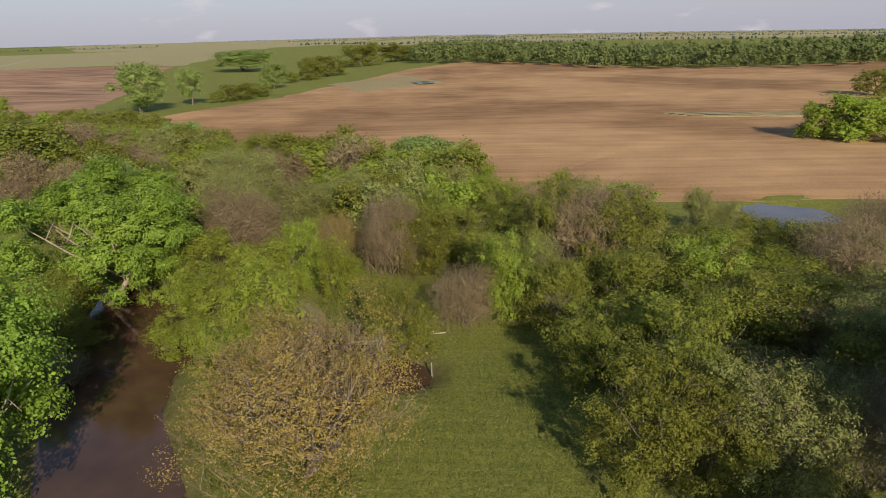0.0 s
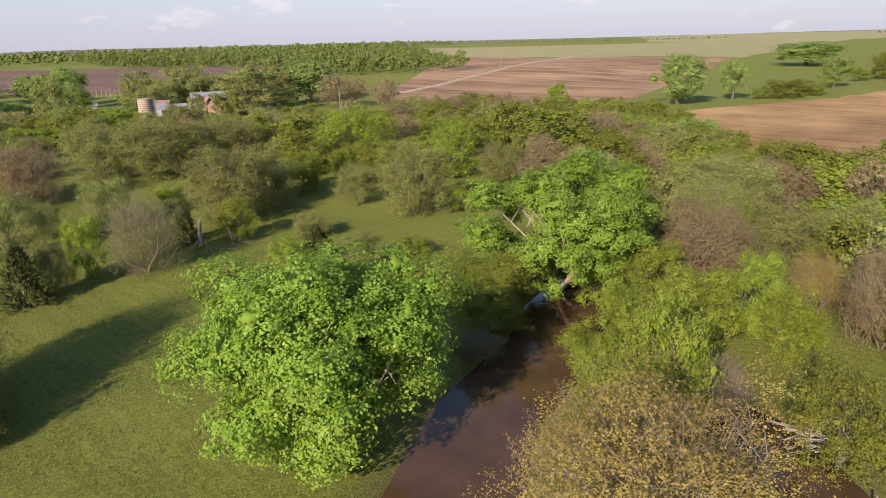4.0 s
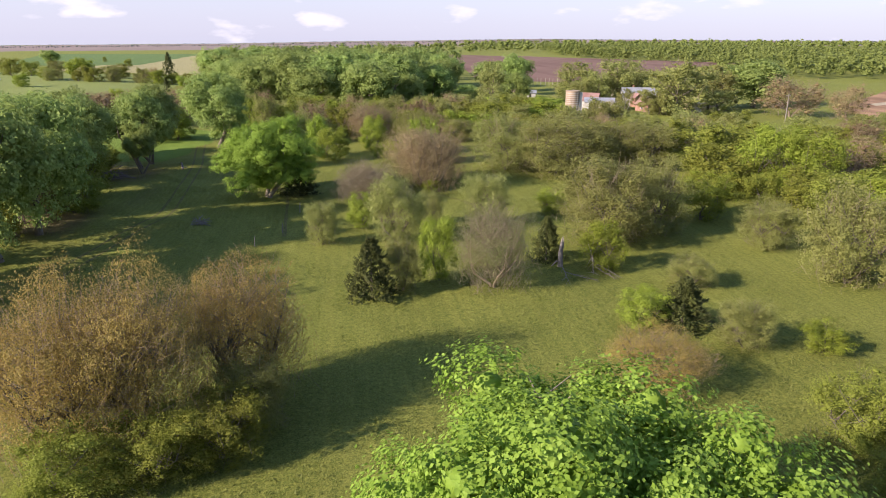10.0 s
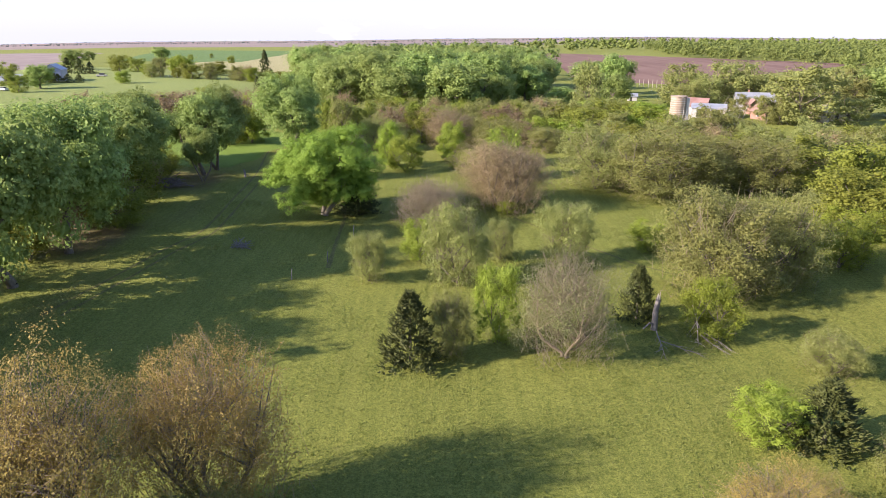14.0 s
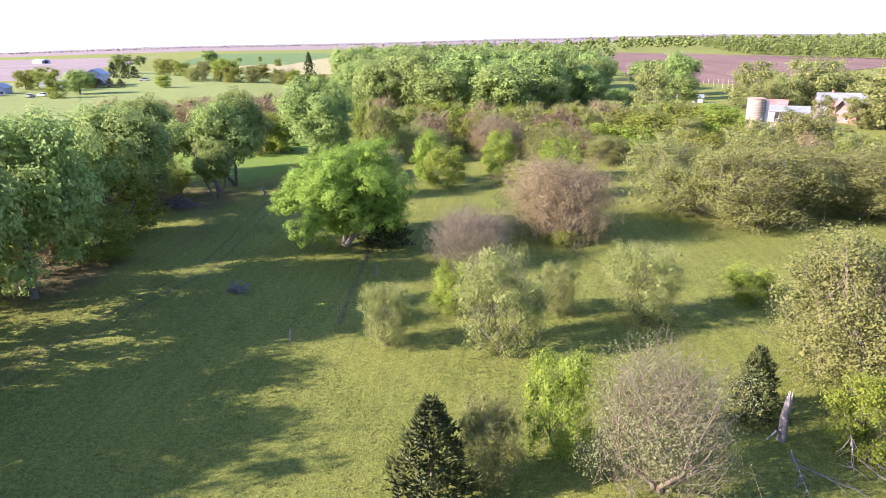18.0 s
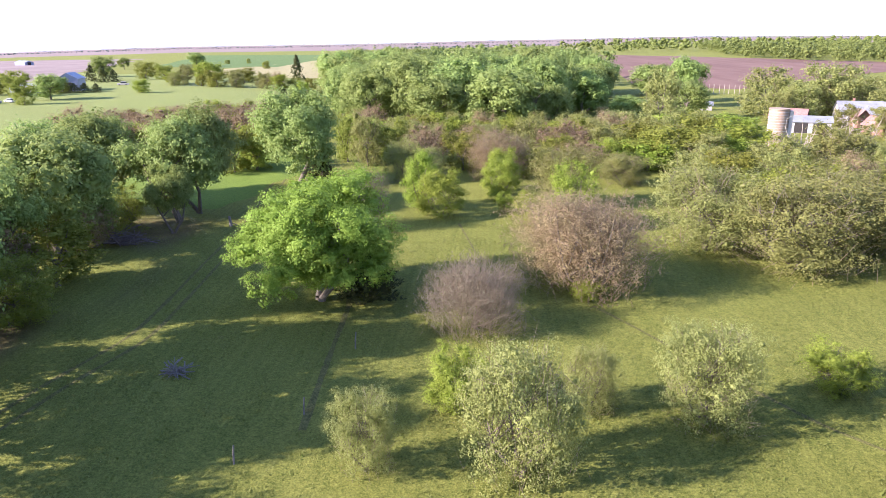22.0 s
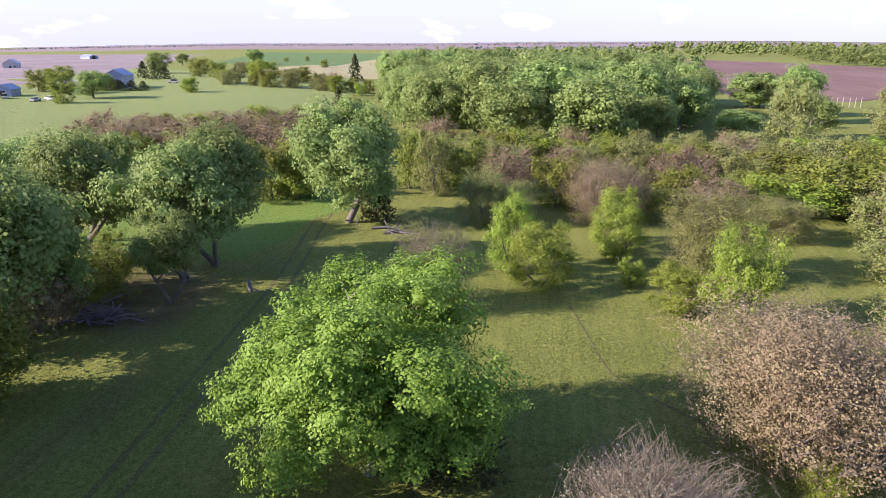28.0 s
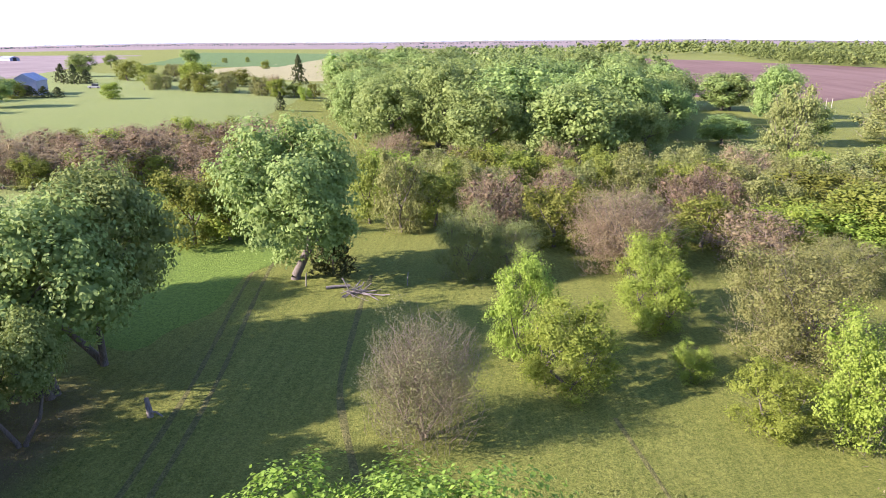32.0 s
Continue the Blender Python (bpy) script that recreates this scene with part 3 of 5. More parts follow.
def broadleaf(name, seed, h, r, low, clumps, per, clump_r, leaf, size, bark, stems=1, limbs=5, trunk_r=0.3, fork=0.45, twigs=0, twig_len=1.0, twig_r=0.02, twig_mat=None, on_twigs=0, hollow=0.35, sprays=0, spray_r=0.4, core=0, flop=0.6, heart=0.66):
    """A tree as two or three meshes: trunk with limbs, crown, twigs."""
    rng = np.random.default_rng(seed)
    (tv, tf), ends = skeleton_tree(rng, h, r, stems, limbs, trunk_r, fork, 0.12 if stems > 1 else 0.04)
    meshes, groups, few = [], [], None
    if clumps:
        p, o, *inner = crown_points(rng, h, r, low, clumps, per, clump_r, ends=ends, hollow=hollow, sprays=sprays, spray_r=spray_r)
        groups.append(leaves(rng, p, o + 0.55 * dome(p, h, r, low), size, flop))
        if core:
            mass = inner[0][:, 2] > 0.5 * inner[1]
            groups.append(shade_hearts(rng, inner[0][mass], 0.52 * heart * inner[1][mass], 1))
            groups.append(inner_leaves(rng, inner[0], heart * inner[1], core, 1.25 * size))
    if twigs:
        p0, p1, (v, f) = twig_fan(rng, h, r, low, twigs, twig_len, twig_r)
        if twigs > 400:
            meshes.append(("twigwork", mesh_of(name + "_twigwork", v, f, twig_mat or bark)))
        else:
            few = (v, f)
        if on_twigs:
            k = rng.integers(0, twigs, on_twigs)
            s = rng.uniform(0.15, 1.05, on_twigs)[:, None]
            p = p0[k] + (p1[k] - p0[k]) * s + rng.normal(0, size * 0.5, (on_twigs, 3))
            groups.append(leaves(rng, p, p - [0, 0, (h + low) / 2], size))
    meshes.append(("trunk", mesh_of(name + "_trunk", tv, tf, bark)))
    v, f = joined(groups)
    if few:
        bare = len(f)
        v, f = joined([(v, f), few])
    me = mesh_of(name + "_crown", v, f, leaf)
    if few:
        me.materials.append(twig_mat or bark)
        me.polygons.foreach_set("material_index", (np.arange(len(f)) >= bare).astype(np.int32))
    meshes.append(("crown", me))
    return h, r, meshes


def conifer(name, seed, h, r, sprays, size):
    """A cedar: a spire of drooping sprays in tiers round a straight stem."""
    rng = np.random.default_rng(seed)
    z = rng.uniform(0.03, 1.0, sprays)
    a = rng.uniform(0, 2 * np.pi, sprays)
    edge = r * (1.02 - z) ** 0.8 * (1 + 0.3 * np.sin(5 * a + 9 * z) + 0.25 * np.sin(27 * z + 3 * a)) + 0.08
    rad = edge * rng.uniform(0.25, 1.0, sprays) ** 0.35
    p = np.c_[np.cos(a) * rad, np.sin(a) * rad, z * h]
    o = np.c_[np.cos(a), np.sin(a), 0.5 + 0 * a]
    v, f = leaves(rng, p, o, size, 0.5)
    v2, f2 = tube(p, p + np.c_[np.cos(a) * 0.22, np.sin(a) * 0.22, 0.16 + 0.1 * rng.normal(size=sprays)], 0.06, 0.015, 3)
    v, f = joined([(v, f), (v2, f2)])
    tv, tf = tube([[0, 0, -0.4]], [[0, 0, h * 0.9]], 0.14, 0.03, 7)
    return h, r, [("trunk", mesh_of(name + "_trunk", tv, tf, BARK, True)), ("crown", mesh_of(name + "_crown", v, f, L_CEDAR))]


KINDS = {
    "cottonwood_near": [broadleaf("cottonwood_near", 11 + k, 13, 8, 0.9, 95, 34, 1.7, L_COTTON, 0.185, BARK_PALE, stems=2, limbs=6, trunk_r=0.45, fork=0.5, hollow=0.5, sprays=34, spray_r=0.46, core=190, heart=0.8, flop=0.5) for k in range(2)],
    "cottonwood_open": [broadleaf("cottonwood_open", 14, 13, 8, 1.2, 80, 36, 1.4, L_COTTON, 0.175, BARK_WHITE, stems=3, limbs=6, trunk_r=0.42, fork=0.4, hollow=0.62, sprays=30, spray_r=0.44, core=150, heart=0.72, flop=0.5)],
    "cottonwood": [broadleaf("cottonwood", 21 + k, 14, 7, 4.0, 62, 13, 1.65, L_COTTON_COOL, 0.3, BARK, stems=2, limbs=5, trunk_r=0.4, fork=0.45, hollow=0.5, sprays=20, spray_r=0.55, core=110, heart=0.82) for k in range(3)],
    "cottonwood_low": [broadleaf("cottonwood_low", 26 + k, 14, 7, 1.6, 64, 13, 1.65, L_COTTON_COOL, 0.3, BARK, stems=1, limbs=5, trunk_r=0.4, fork=0.45, hollow=0.5, sprays=20, spray_r=0.55, core=110, heart=0.82) for k in range(2)],
    "elm": [broadleaf("elm", 31 + k, 9, 5, -1.0, 150, 18, 0.78, L_ELM, 0.125, BARK, stems=3, limbs=6, trunk_r=0.24, fork=0.35, twigs=500, twig_len=1.7, twig_r=0.014, twig_mat=BARK_TWIG, sprays=11, spray_r=0.48, core=40, heart=0.48, flop=0.85, hollow=0.3) for k in range(3)],
    "hackberry": [broadleaf("hackberry", 41 + k, 8, 4, -1.2, 120, 16, 0.7, L_HACK, 0.125, BARK, stems=2, limbs=5, trunk_r=0.18, fork=0.35, twigs=320, twig_len=1.3, twig_r=0.013, twig_mat=BARK, sprays=10, spray_r=0.42, core=40, heart=0.64, flop=0.9, hollow=0.3) for k in range(3)],
    "lime": [broadleaf("lime", 51 + k, 6, 3, -0.6, 80, 15, 0.58, L_LIME, 0.112, BARK, stems=2, limbs=5, trunk_r=0.12, fork=0.35, twigs=120, twig_len=1.0, twig_r=0.012, twig_mat=BARK, sprays=12, spray_r=0.3, core=50, heart=0.68, flop=0.8) for k in range(3)],
    "redbud": [broadleaf("redbud", 61 + k, 9, 5.2, 0.1, 120, 14, 0.95, L_RED, 0.11, BARK, stems=3, limbs=6, trunk_r=0.22, fork=0.3, twigs=1300, twig_len=1.4, twig_r=0.012, twig_mat=BARK_RED, on_twigs=15000, sprays=13, spray_r=0.5, flop=0.9) for k in range(2)],
    "budding": [broadleaf("budding", 71 + k, 9.5, 5.8, 0.8, 95, 24, 0.95, L_YELLOW, 0.092, BARK, stems=4, limbs=7, trunk_r=0.34, fork=0.35, twigs=1700, twig_len=1.6, twig_r=0.012, twig_mat=BARK_RED, on_twigs=22000, sprays=12, spray_r=0.42, flop=1.0) for k in range(2)],
    "bare": [broadleaf("bare", 81 + k, 7, 4, 0.2, 0, 0, 1, L_BARE, 0.08, BARK_TWIG, stems=5, limbs=7, trunk_r=0.18, fork=0.3, twigs=4200, twig_len=1.35, twig_r=0.011, twig_mat=BARK_TWIG, on_twigs=9000) for k in range(2)],
    "willow": [broadleaf("willow", 101 + k, 8, 4, 0.2, 90, 18, 0.8, L_WILLOW, 0.09, BARK_TWIG, stems=3, limbs=6, trunk_r=0.2, fork=0.3, twigs=1900, twig_len=1.5, twig_r=0.012, twig_mat=BARK_TWIG, on_twigs=8000, sprays=9, spray_r=0.42, flop=1.2) for k in range(2)],
    "cedar": [conifer("cedar", 91 + k, 5, 2.1, 1700, 0.3) for k in range(2)],
    "cedar_far": [conifer("cedar_far", 171, 5, 2.1, 300, 0.6)],
    "cottonwood_far": [broadleaf("cottonwood_far", 121 + k, 14, 7, 1.2, 56, 10, 1.7, L_COTTON_COOL, 0.4, BARK, stems=1, limbs=4, trunk_r=0.4, hollow=0.5, sprays=14, spray_r=0.7, core=50, heart=0.85, flop=0.6) for k in range(3)],
    "elm_far": [broadleaf("elm_far", 131 + k, 9, 5, -0.8, 95, 8, 0.85, L_ELM, 0.25, BARK, stems=1, limbs=4, trunk_r=0.22, fork=0.35, twigs=120, twig_len=1.6, twig_r=0.03, twig_mat=BARK_TWIG, sprays=7, spray_r=0.55, core=26, heart=0.66, flop=1.1, hollow=0.3) for k in range(3)],
    "hackberry_far": [broadleaf("hackberry_far", 141 + k, 8, 4, -0.8, 85, 8, 0.75, L_HACK, 0.24, BARK, stems=1, limbs=4, trunk_r=0.2, fork=0.35, sprays=7, spray_r=0.48, core=24, heart=0.66, flop=1.0, hollow=0.3) for k in range(3)],
    "lime_far": [broadleaf("lime_far", 151 + k, 6, 3, -0.5, 50, 8, 0.7, L_LIME, 0.2, BARK, stems=1, limbs=4, trunk_r=0.14, fork=0.35, sprays=10, spray_r=0.36, core=40, heart=0.75, flop=0.9) for k in range(3)],
    "redbud_far": [broadleaf("redbud_far", 161 + k, 9, 5.5, 0.3, 60, 8, 1.15, L_RED, 0.2, BARK_RED, stems=2, limbs=4, trunk_r=0.22, fork=0.3, twigs=260, twig_len=1.7, twig_r=0.028, twig_mat=BARK_RED, sprays=11, spray_r=0.6, core=30, heart=0.6, flop=1.1) for k in range(2)],
}
LOOK = {
    "cottonwood_near": ("tall cottonwood with glossy fresh green leaves and pale limbs", "tree"),
    "cottonwood": ("broad cottonwood with blue-green spring foliage", "tree"),
    "cottonwood_open": ("old cottonwood with thick bleached limbs showing through fresh leaves", "tree"),
    "elm": ("elm with pale grey-green opening leaves", "tree"),
    "hackberry": ("olive green hackberry with a thin crown", "tree"),
    "lime": ("young tree in bright yellow-green leaf", "tree"),
    "redbud": ("russet budding tree with a dense twiggy dome", "tree"),
    "budding": ("twiggy tree covered in ochre catkins", "tree"),
    "bare": ("leafless grey tree with a tangle of twigs", "tree"),
    "willow": ("grey-green willow with fine pale twigs", "tree"),
    "cedar": ("dark green cedar with a ragged spire", "cedar"),
}
PLANTED = {}
turn = random.Random(5)


def plant(kind, x, y, h, r, label="", lean=0.0):
    """One tree of a kind, with its height and crown radius."""
    made = PLANTED.setdefault(kind, [])
    pick = len(made) % len(KINDS[kind])
    h0, r0, meshes = KINDS[kind][pick]
    kind = kind.replace("_far", "").replace("_low", "")
    name = {"cedar": "cedar_tree", "bare": "bare_tree"}.get(kind, kind.replace("_near", "").replace("_open", "") + "_tree")
    ob = new(name)
    ob.empty_display_size = 0.5
    for nm, me in meshes:
        bit = new(nm, me)
        bit.parent = ob
        if nm == "twigwork":
            tagged(bit, kind="stuff")
    ob.matrix_world = pose(x, y, float(land(x, y)), lean, 0, turn.uniform(0, 360)) @ Matrix.Diagonal((1.06 * r / r0, 1.06 * r / r0, 1.07 * h / h0, 1))
    made.append(ob)
    return tagged(ob, label or LOOK[kind][0], LOOK[kind][1], group=name.replace("_", " ") + "s of the valley")



def inside(x, y, poly):
    hit = False
    for (ax, ay), (bx, by) in zip(poly, poly[1:] + poly[:1]):
        if (ay > y) != (by > y) and x < (bx - ax) * (y - ay) / (by - ay) + ax:
            hit = not hit
    return hit


STANDING = []


def thicket(poly, spacing, mix, low, high, spread, seed):
    """Fills an outline with trees of several kinds, keeping clear of those that stand."""
    rng = random.Random(seed)
    x0, x1 = min(p[0] for p in poly), max(p[0] for p in poly)
    y0, y1 = min(p[1] for p in poly), max(p[1] for p in poly)
    for i in range(int((x1 - x0) / spacing) + 1):
        for j in range(int((y1 - y0) / spacing) + 1):
            x = x0 + (i + 0.5 * (j % 2) + rng.uniform(-0.4, 0.4)) * spacing
            y = y0 + (j + rng.uniform(-0.4, 0.4)) * spacing
            kind, h = rng.choice(mix), rng.uniform(low, high)
            if not inside(x, y, poly) or any((x - a) ** 2 + (y - b) ** 2 < (0.62 * spacing) ** 2 for a, b in STANDING):
                continue
            STANDING.append((x, y))
            plant(kind, round(x, 1), round(y, 1), h, h * spread * rng.uniform(0.85, 1.25))


def far_wood(name, poly, spacing, low, high, seed, material, label, detail=10, boughs=13, plump=0.4):
    """A wood too far off to count its trees: crowns of loose leaf clumps over the land, as one mesh."""
    rng = np.random.default_rng(seed)
    x0, y0 = np.min(poly, 0)
    x1, y1 = np.max(poly, 0)
    groups = []
    for x in np.arange(x0, x1, spacing):
        for y in np.arange(y0, y1, spacing):
            px, py = x + rng.uniform(-0.45, 0.45) * spacing, y + rng.uniform(-0.45, 0.45) * spacing
            if not inside(px, py, poly):
                continue
            h = rng.uniform(low, high)
            r = h * rng.uniform(0.4, 0.58)
            p, o, c, cr = crown_points(rng, h, r, 0.5, boughs, detail, r * plump, hollow=0.6)
            groups.append(leaves(rng, p + [px, py, float(land(px, py))], o + 0.8 * dome(p, h, r, 0.5), (0.12 * r + 0.2) * math.sqrt(20 / detail), 0.35))
            groups.append(shade_hearts(rng, c + [px, py, float(land(px, py))], (0.55 if detail < 10 else 0.4) * cr, 1))
    v, f = joined(groups)
    ob = new(name, mesh_of(name, v, f, material))
    return tagged(ob, label, "wood", kind="stuff")


plant("cottonwood_low", -34.9, 184.0, 16.2, 7.7)
plant("cottonwood", -44.6, 163.4, 15.2, 6.4)
plant("cottonwood", -64.7, 168.5, 13.4, 7.2)
plant("cottonwood", -43.3, 151.4, 8.6, 3.3)
plant("willow", -17.9, 154.5, 8.2, 4.3)
plant("lime", -7.8, 161.8, 6.6, 3.9)
plant("lime", -11.0, 166.1, 9.1, 3.0)
plant("lime", 1.6, 163.5, 3.1, 1.7)
plant("lime", 1.2, 178.7, 7.0, 3.3)
plant("lime", 4.9, 157.4, 4.9, 3.2)
plant("elm", 10.3, 168.0, 9.2, 5.5)
plant("lime", 9.9, 155.3, 9.0, 3.7)
plant("elm", -16.5, 185.7, 8.0, 3.7)
plant("elm", -11.6, 186.6, 6.1, 3.4)
plant("elm_far", -26.0, 203.4, 10.0, 3.8)
plant("hackberry_far", -31.0, 207.3, 10.0, 3.2)
plant("redbud", 0.9, 189.6, 8.7, 6.3)
plant("redbud_far", 16.0, 193.1, 6.0, 5.8)
plant("redbud_far", -69.8, 250.2, 8.0, 5.8)
plant("redbud_far", -74.6, 237.7, 8.2, 6.9)
plant("redbud_far", -79.6, 227.0, 8.7, 8.2)
plant("redbud_far", -92.2, 230.5, 5.8, 8.2)
plant("hackberry_far", -51.3, 195.7, 9.4, 4.6)
plant("lime_far", -49.6, 202.5, 8.9, 3.6)
plant("cedar", -31.4, 186.6, 5.2, 2.2)
plant("elm", 22.4, 184.5, 5.4, 4.8)
plant("lime_far", 29.7, 198.7, 6.3, 6.0)
plant("hackberry_far", 26.9, 203.2, 6.6, 6.2)
plant("hackberry_far", 12.3, 199.3, 6.8, 4.5)
plant("hackberry_far", -6.1, 197.6, 7.9, 4.3)
plant("hackberry_far", -21.7, 206.7, 8.7, 4.3)
plant("cottonwood_near", -17.8, 128.3, 11.4, 7.8)
plant("cedar", -12.6, 129.6, 5.2, 2.6)
plant("redbud", 9.8, 132.3, 10.2, 6.7)
plant("lime", 9.2, 130.1, 1.9, 1.7)
plant("bare", -2.0, 122.4, 6.6, 5.3)
plant("lime", 1.2, 173.2, 6.6, 3.5)
plant("elm", 25.8, 147.7, 10.5, 7.5)
plant("elm", 39.2, 145.7, 10.3, 8.9)
plant("elm", 51.3, 146.1, 8.9, 8.2)
plant("elm", 27.3, 96.8, 10.5, 6.5)
plant("elm", 35.0, 100.6, 9.9, 5.2)
plant("elm", -7.8, 100.8, 5.5, 2.2)
plant("lime", -2.9, 107.9, 4.8, 2.4)
plant("elm", 1.4, 101.0, 8.6, 3.9)
plant("elm", 6.7, 109.2, 4.8, 2.2)
plant("elm", 14.3, 107.5, 7.4, 3.6)
plant("cedar", -2.3, 81.6, 5.7, 2.2)
plant("elm", 0.9, 83.2, 5.5, 2.1)
plant("lime", 5.0, 86.0, 6.8, 2.2)
plant("willow", 10.3, 83.3, 8.6, 4.4)
plant("cedar", 18.3, 91.5, 4.8, 1.7)
plant("lime", 23.2, 86.9, 5.8, 2.8)
plant("lime", 25.2, 112.6, 3.7, 2.7)
plant("cedar", 24.9, 70.7, 4.2, 2.3)
plant("lime", 21.4, 70.9, 3.6, 2.5)
plant("elm", 30.5, 80.5, 3.4, 2.7)
plant("budding", 17.9, 60.3, 4.3, 4.2)
plant("budding", -21.4, 57.3, 10.6, 5.6, "twiggy tree covered in russet catkins")
plant("budding", -17.4, 58.0, 11.0, 5.2, "twiggy tree covered in russet catkins")
plant("budding", -11.5, 63.0, 10.0, 4.8)
plant("hackberry", -15.8, 54.2, 4.2, 3.2, "low olive shrub under the budding trees")
plant("hackberry", -12.2, 55.6, 4.6, 3.0, "low olive shrub under the budding trees")
plant("hackberry", -20.0, 53.4, 4.0, 3.2, "low olive shrub under the budding trees")
plant("elm", -10.6, 58.6, 5.0, 2.6, "low olive shrub under the budding trees")
plant("cottonwood", -45.1, 157.7, 14.2, 6.7)
plant("cottonwood", -49.2, 136.6, 15.0, 7.6)
plant("cottonwood_low", -44.3, 108.6, 17.0, 7.5)
plant("cottonwood_low", -44.0, 97.3, 17.0, 7.5)
plant("lime_far", -47.5, 197.7, 7.3, 4.8)
plant("redbud_far", -58.5, 222.4, 9.4, 7.6)
plant("elm", 47.7, 79.6, 10.2, 5.5)
plant("elm", 30.3, 101.3, 9.8, 5.6)
plant("lime", 69.8, 93.9, 10.1, 5.5)
plant("lime", 34.3, 64.4, 2.5, 2.2)
plant("elm", 28.0, 66.0, 4.1, 2.4)
plant("hackberry_far", 91.1, 97.7, 11.7, 7.4)
plant("elm", 71.4, 84.5, 6.8, 4.8)
plant("lime", 67.2, 115.9, 10.4, 5.6)
plant("lime", 63.3, 119.0, 11.5, 6.2)
plant("hackberry_far", 63.9, 135.5, 9.7, 6.8)
plant("lime", 45.1, 106.4, 6.7, 4.8)
plant("redbud", 7.9, 136.6, 9.0, 7.1)
plant("hackberry_far", 58.6, 149.6, 8.4, 7.3)
plant("elm", 33.9, 141.3, 10.4, 8.3)
plant("elm_far", 45.2, 256.8, 16.3, 6.4)
plant("elm", 46.7, 92.6, 5.7, 3.9)
plant("lime", 53.1, 75.8, 3.6, 2.4)
plant("budding", 9.6, 19.8, 8.8, 6.8)
plant("cottonwood_open", 37.0, 46.8, 12.8, 9.0)
plant("cottonwood_near", 4.4, 38.5, 12.0, 8.0)
plant("lime", 21.6, 25.5, 9.0, 3.1)
plant("lime", 26.5, 34.1, 4.0, 2.9)
plant("lime", 18.2, 26.5, 5.4, 3.4)
plant("lime", 39.4, 27.0, 7.2, 2.6)
plant("lime", 35.5, 22.8, 6.1, 2.4)
plant("bare", 26.5, 24.3, 4.6, 2.5)
plant("hackberry", 25.3, 16.2, 6.5, 3.2)
plant("redbud", 30.0, 11.1, 5.3, 3.1)
plant("redbud", 43.1, 18.9, 8.3, 3.6)
plant("budding", 48.1, 25.3, 5.3, 3.0)
plant("cottonwood", 49.5, 51.5, 11, 5)
plant("lime", 62.3, 29.6, 5.7, 2.5)
plant("cottonwood", 85.3, 19.0, 7.6, 6.7)
plant("redbud", 48.1, 36.0, 8.3, 4.8)
plant("elm", 53.8, 39.0, 9.6, 4.5)
plant("hackberry", 43.4, 15.7, 6.8, 3.6)
plant("hackberry", 46.4, 11.0, 6.3, 4.0)
plant("hackberry", 36.5, 8.0, 6.2, 3.5)
plant("lime", 36.1, 6.9, 5.3, 2.5)
plant("elm", 35.2, 5.0, 6.4, 3.2)
plant("lime_far", 173.6, 151.5, 9.5, 4.0)
plant("cottonwood_far", 211.3, 127.5, 15.3, 9.8)
plant("cottonwood_far", 237.7, 120.0, 14.0, 5.3)
plant("hackberry", 21.3, 1.6, 5.7, 3.6)
plant("hackberry", 14.4, -2.5, 7.6, 3.8)
plant("elm", 9.4, -6.1, 6.8, 4.2)
plant("elm", 57.8, -16.8, 5.3, 2.2)
plant("elm", 56.4, -20.0, 3.9, 2.0)
plant("redbud", 35.6, -23.4, 7.5, 5.1)
plant("redbud", 44.8, -31.4, 7.3, 5.2)
plant("hackberry_far", 214.4, -121.1, 9.1, 6.8)
plant("hackberry", 32.0, -4.0, 6.7, 4.4)
plant("redbud", 45.6, -1.1, 8.6, 5.5)
plant("hackberry", 43.7, -4.8, 8.1, 4.5)
plant("hackberry", 45.7, 3.1, 8.6, 3.4)
plant("lime", 30.9, 7.3, 7.6, 2.7)
plant("hackberry", 29.7, 3.6, 6.5, 3.2)
plant("hackberry", 23.5, -8.8, 7.1, 4.9)
plant("lime", 32.0, -9.3, 6.6, 4.2)
plant("hackberry", 27.4, -14.9, 6.1, 5.1)
plant("lime", 37.1, -18.1, 4.4, 5.0)
plant("hackberry", 43.5, -13.3, 5.4, 4.7)
plant("hackberry", 45.1, -19.6, 5.1, 3.9)
plant("elm", 20.1, -17.2, 7.3, 4.0)
plant("hackberry", 9.3, 1.3, 6.6, 3.3)
plant("hackberry", 8.9, -2.8, 6.1, 3.1)
plant("willow", 9.0, -11.3, 6.9, 3.2)
plant("hackberry", 47.9, 15.4, 8.3, 3.8)
plant("hackberry", 56.3, 6.3, 7.0, 3.1)
plant("redbud", 55.8, -6.5, 6.2, 4.2)
plant("elm", 62.2, 26.8, 7.5, 4.5)
plant("elm", 54.9, 32.4, 8.3, 4.9)
plant("elm", 68.8, 43.5, 9.6, 6.3)
plant("hackberry_far", 103.8, 63.0, 8.1, 6.4)
plant("hackberry_far", 96.2, 36.1, 7.9, 6.7)
plant("redbud_far", 108.6, 51.1, 5.6, 5.3)
plant("cottonwood", 90.1, 19.7, 7.2, 5.3)
plant("cottonwood", 110.2, 69.1, 7.7, 4.9)
plant("lime", 73.2, 33.0, 4.2, 2.5)
plant("hackberry_far", 90.5, 88.4, 11.2, 9.3)
plant("lime", 67.2, 10.5, 6.3, 4.7)
plant("hackberry", 29.5, 47.5, 4.5, 3.2)
plant("hackberry", 25.5, 44.5, 3.6, 2.8)
plant("hackberry", 27.0, 51.5, 5.0, 3.0)
plant("hackberry", 29.2, 46.6, 5.0, 3.2, "dense olive shrub on the creek bank")
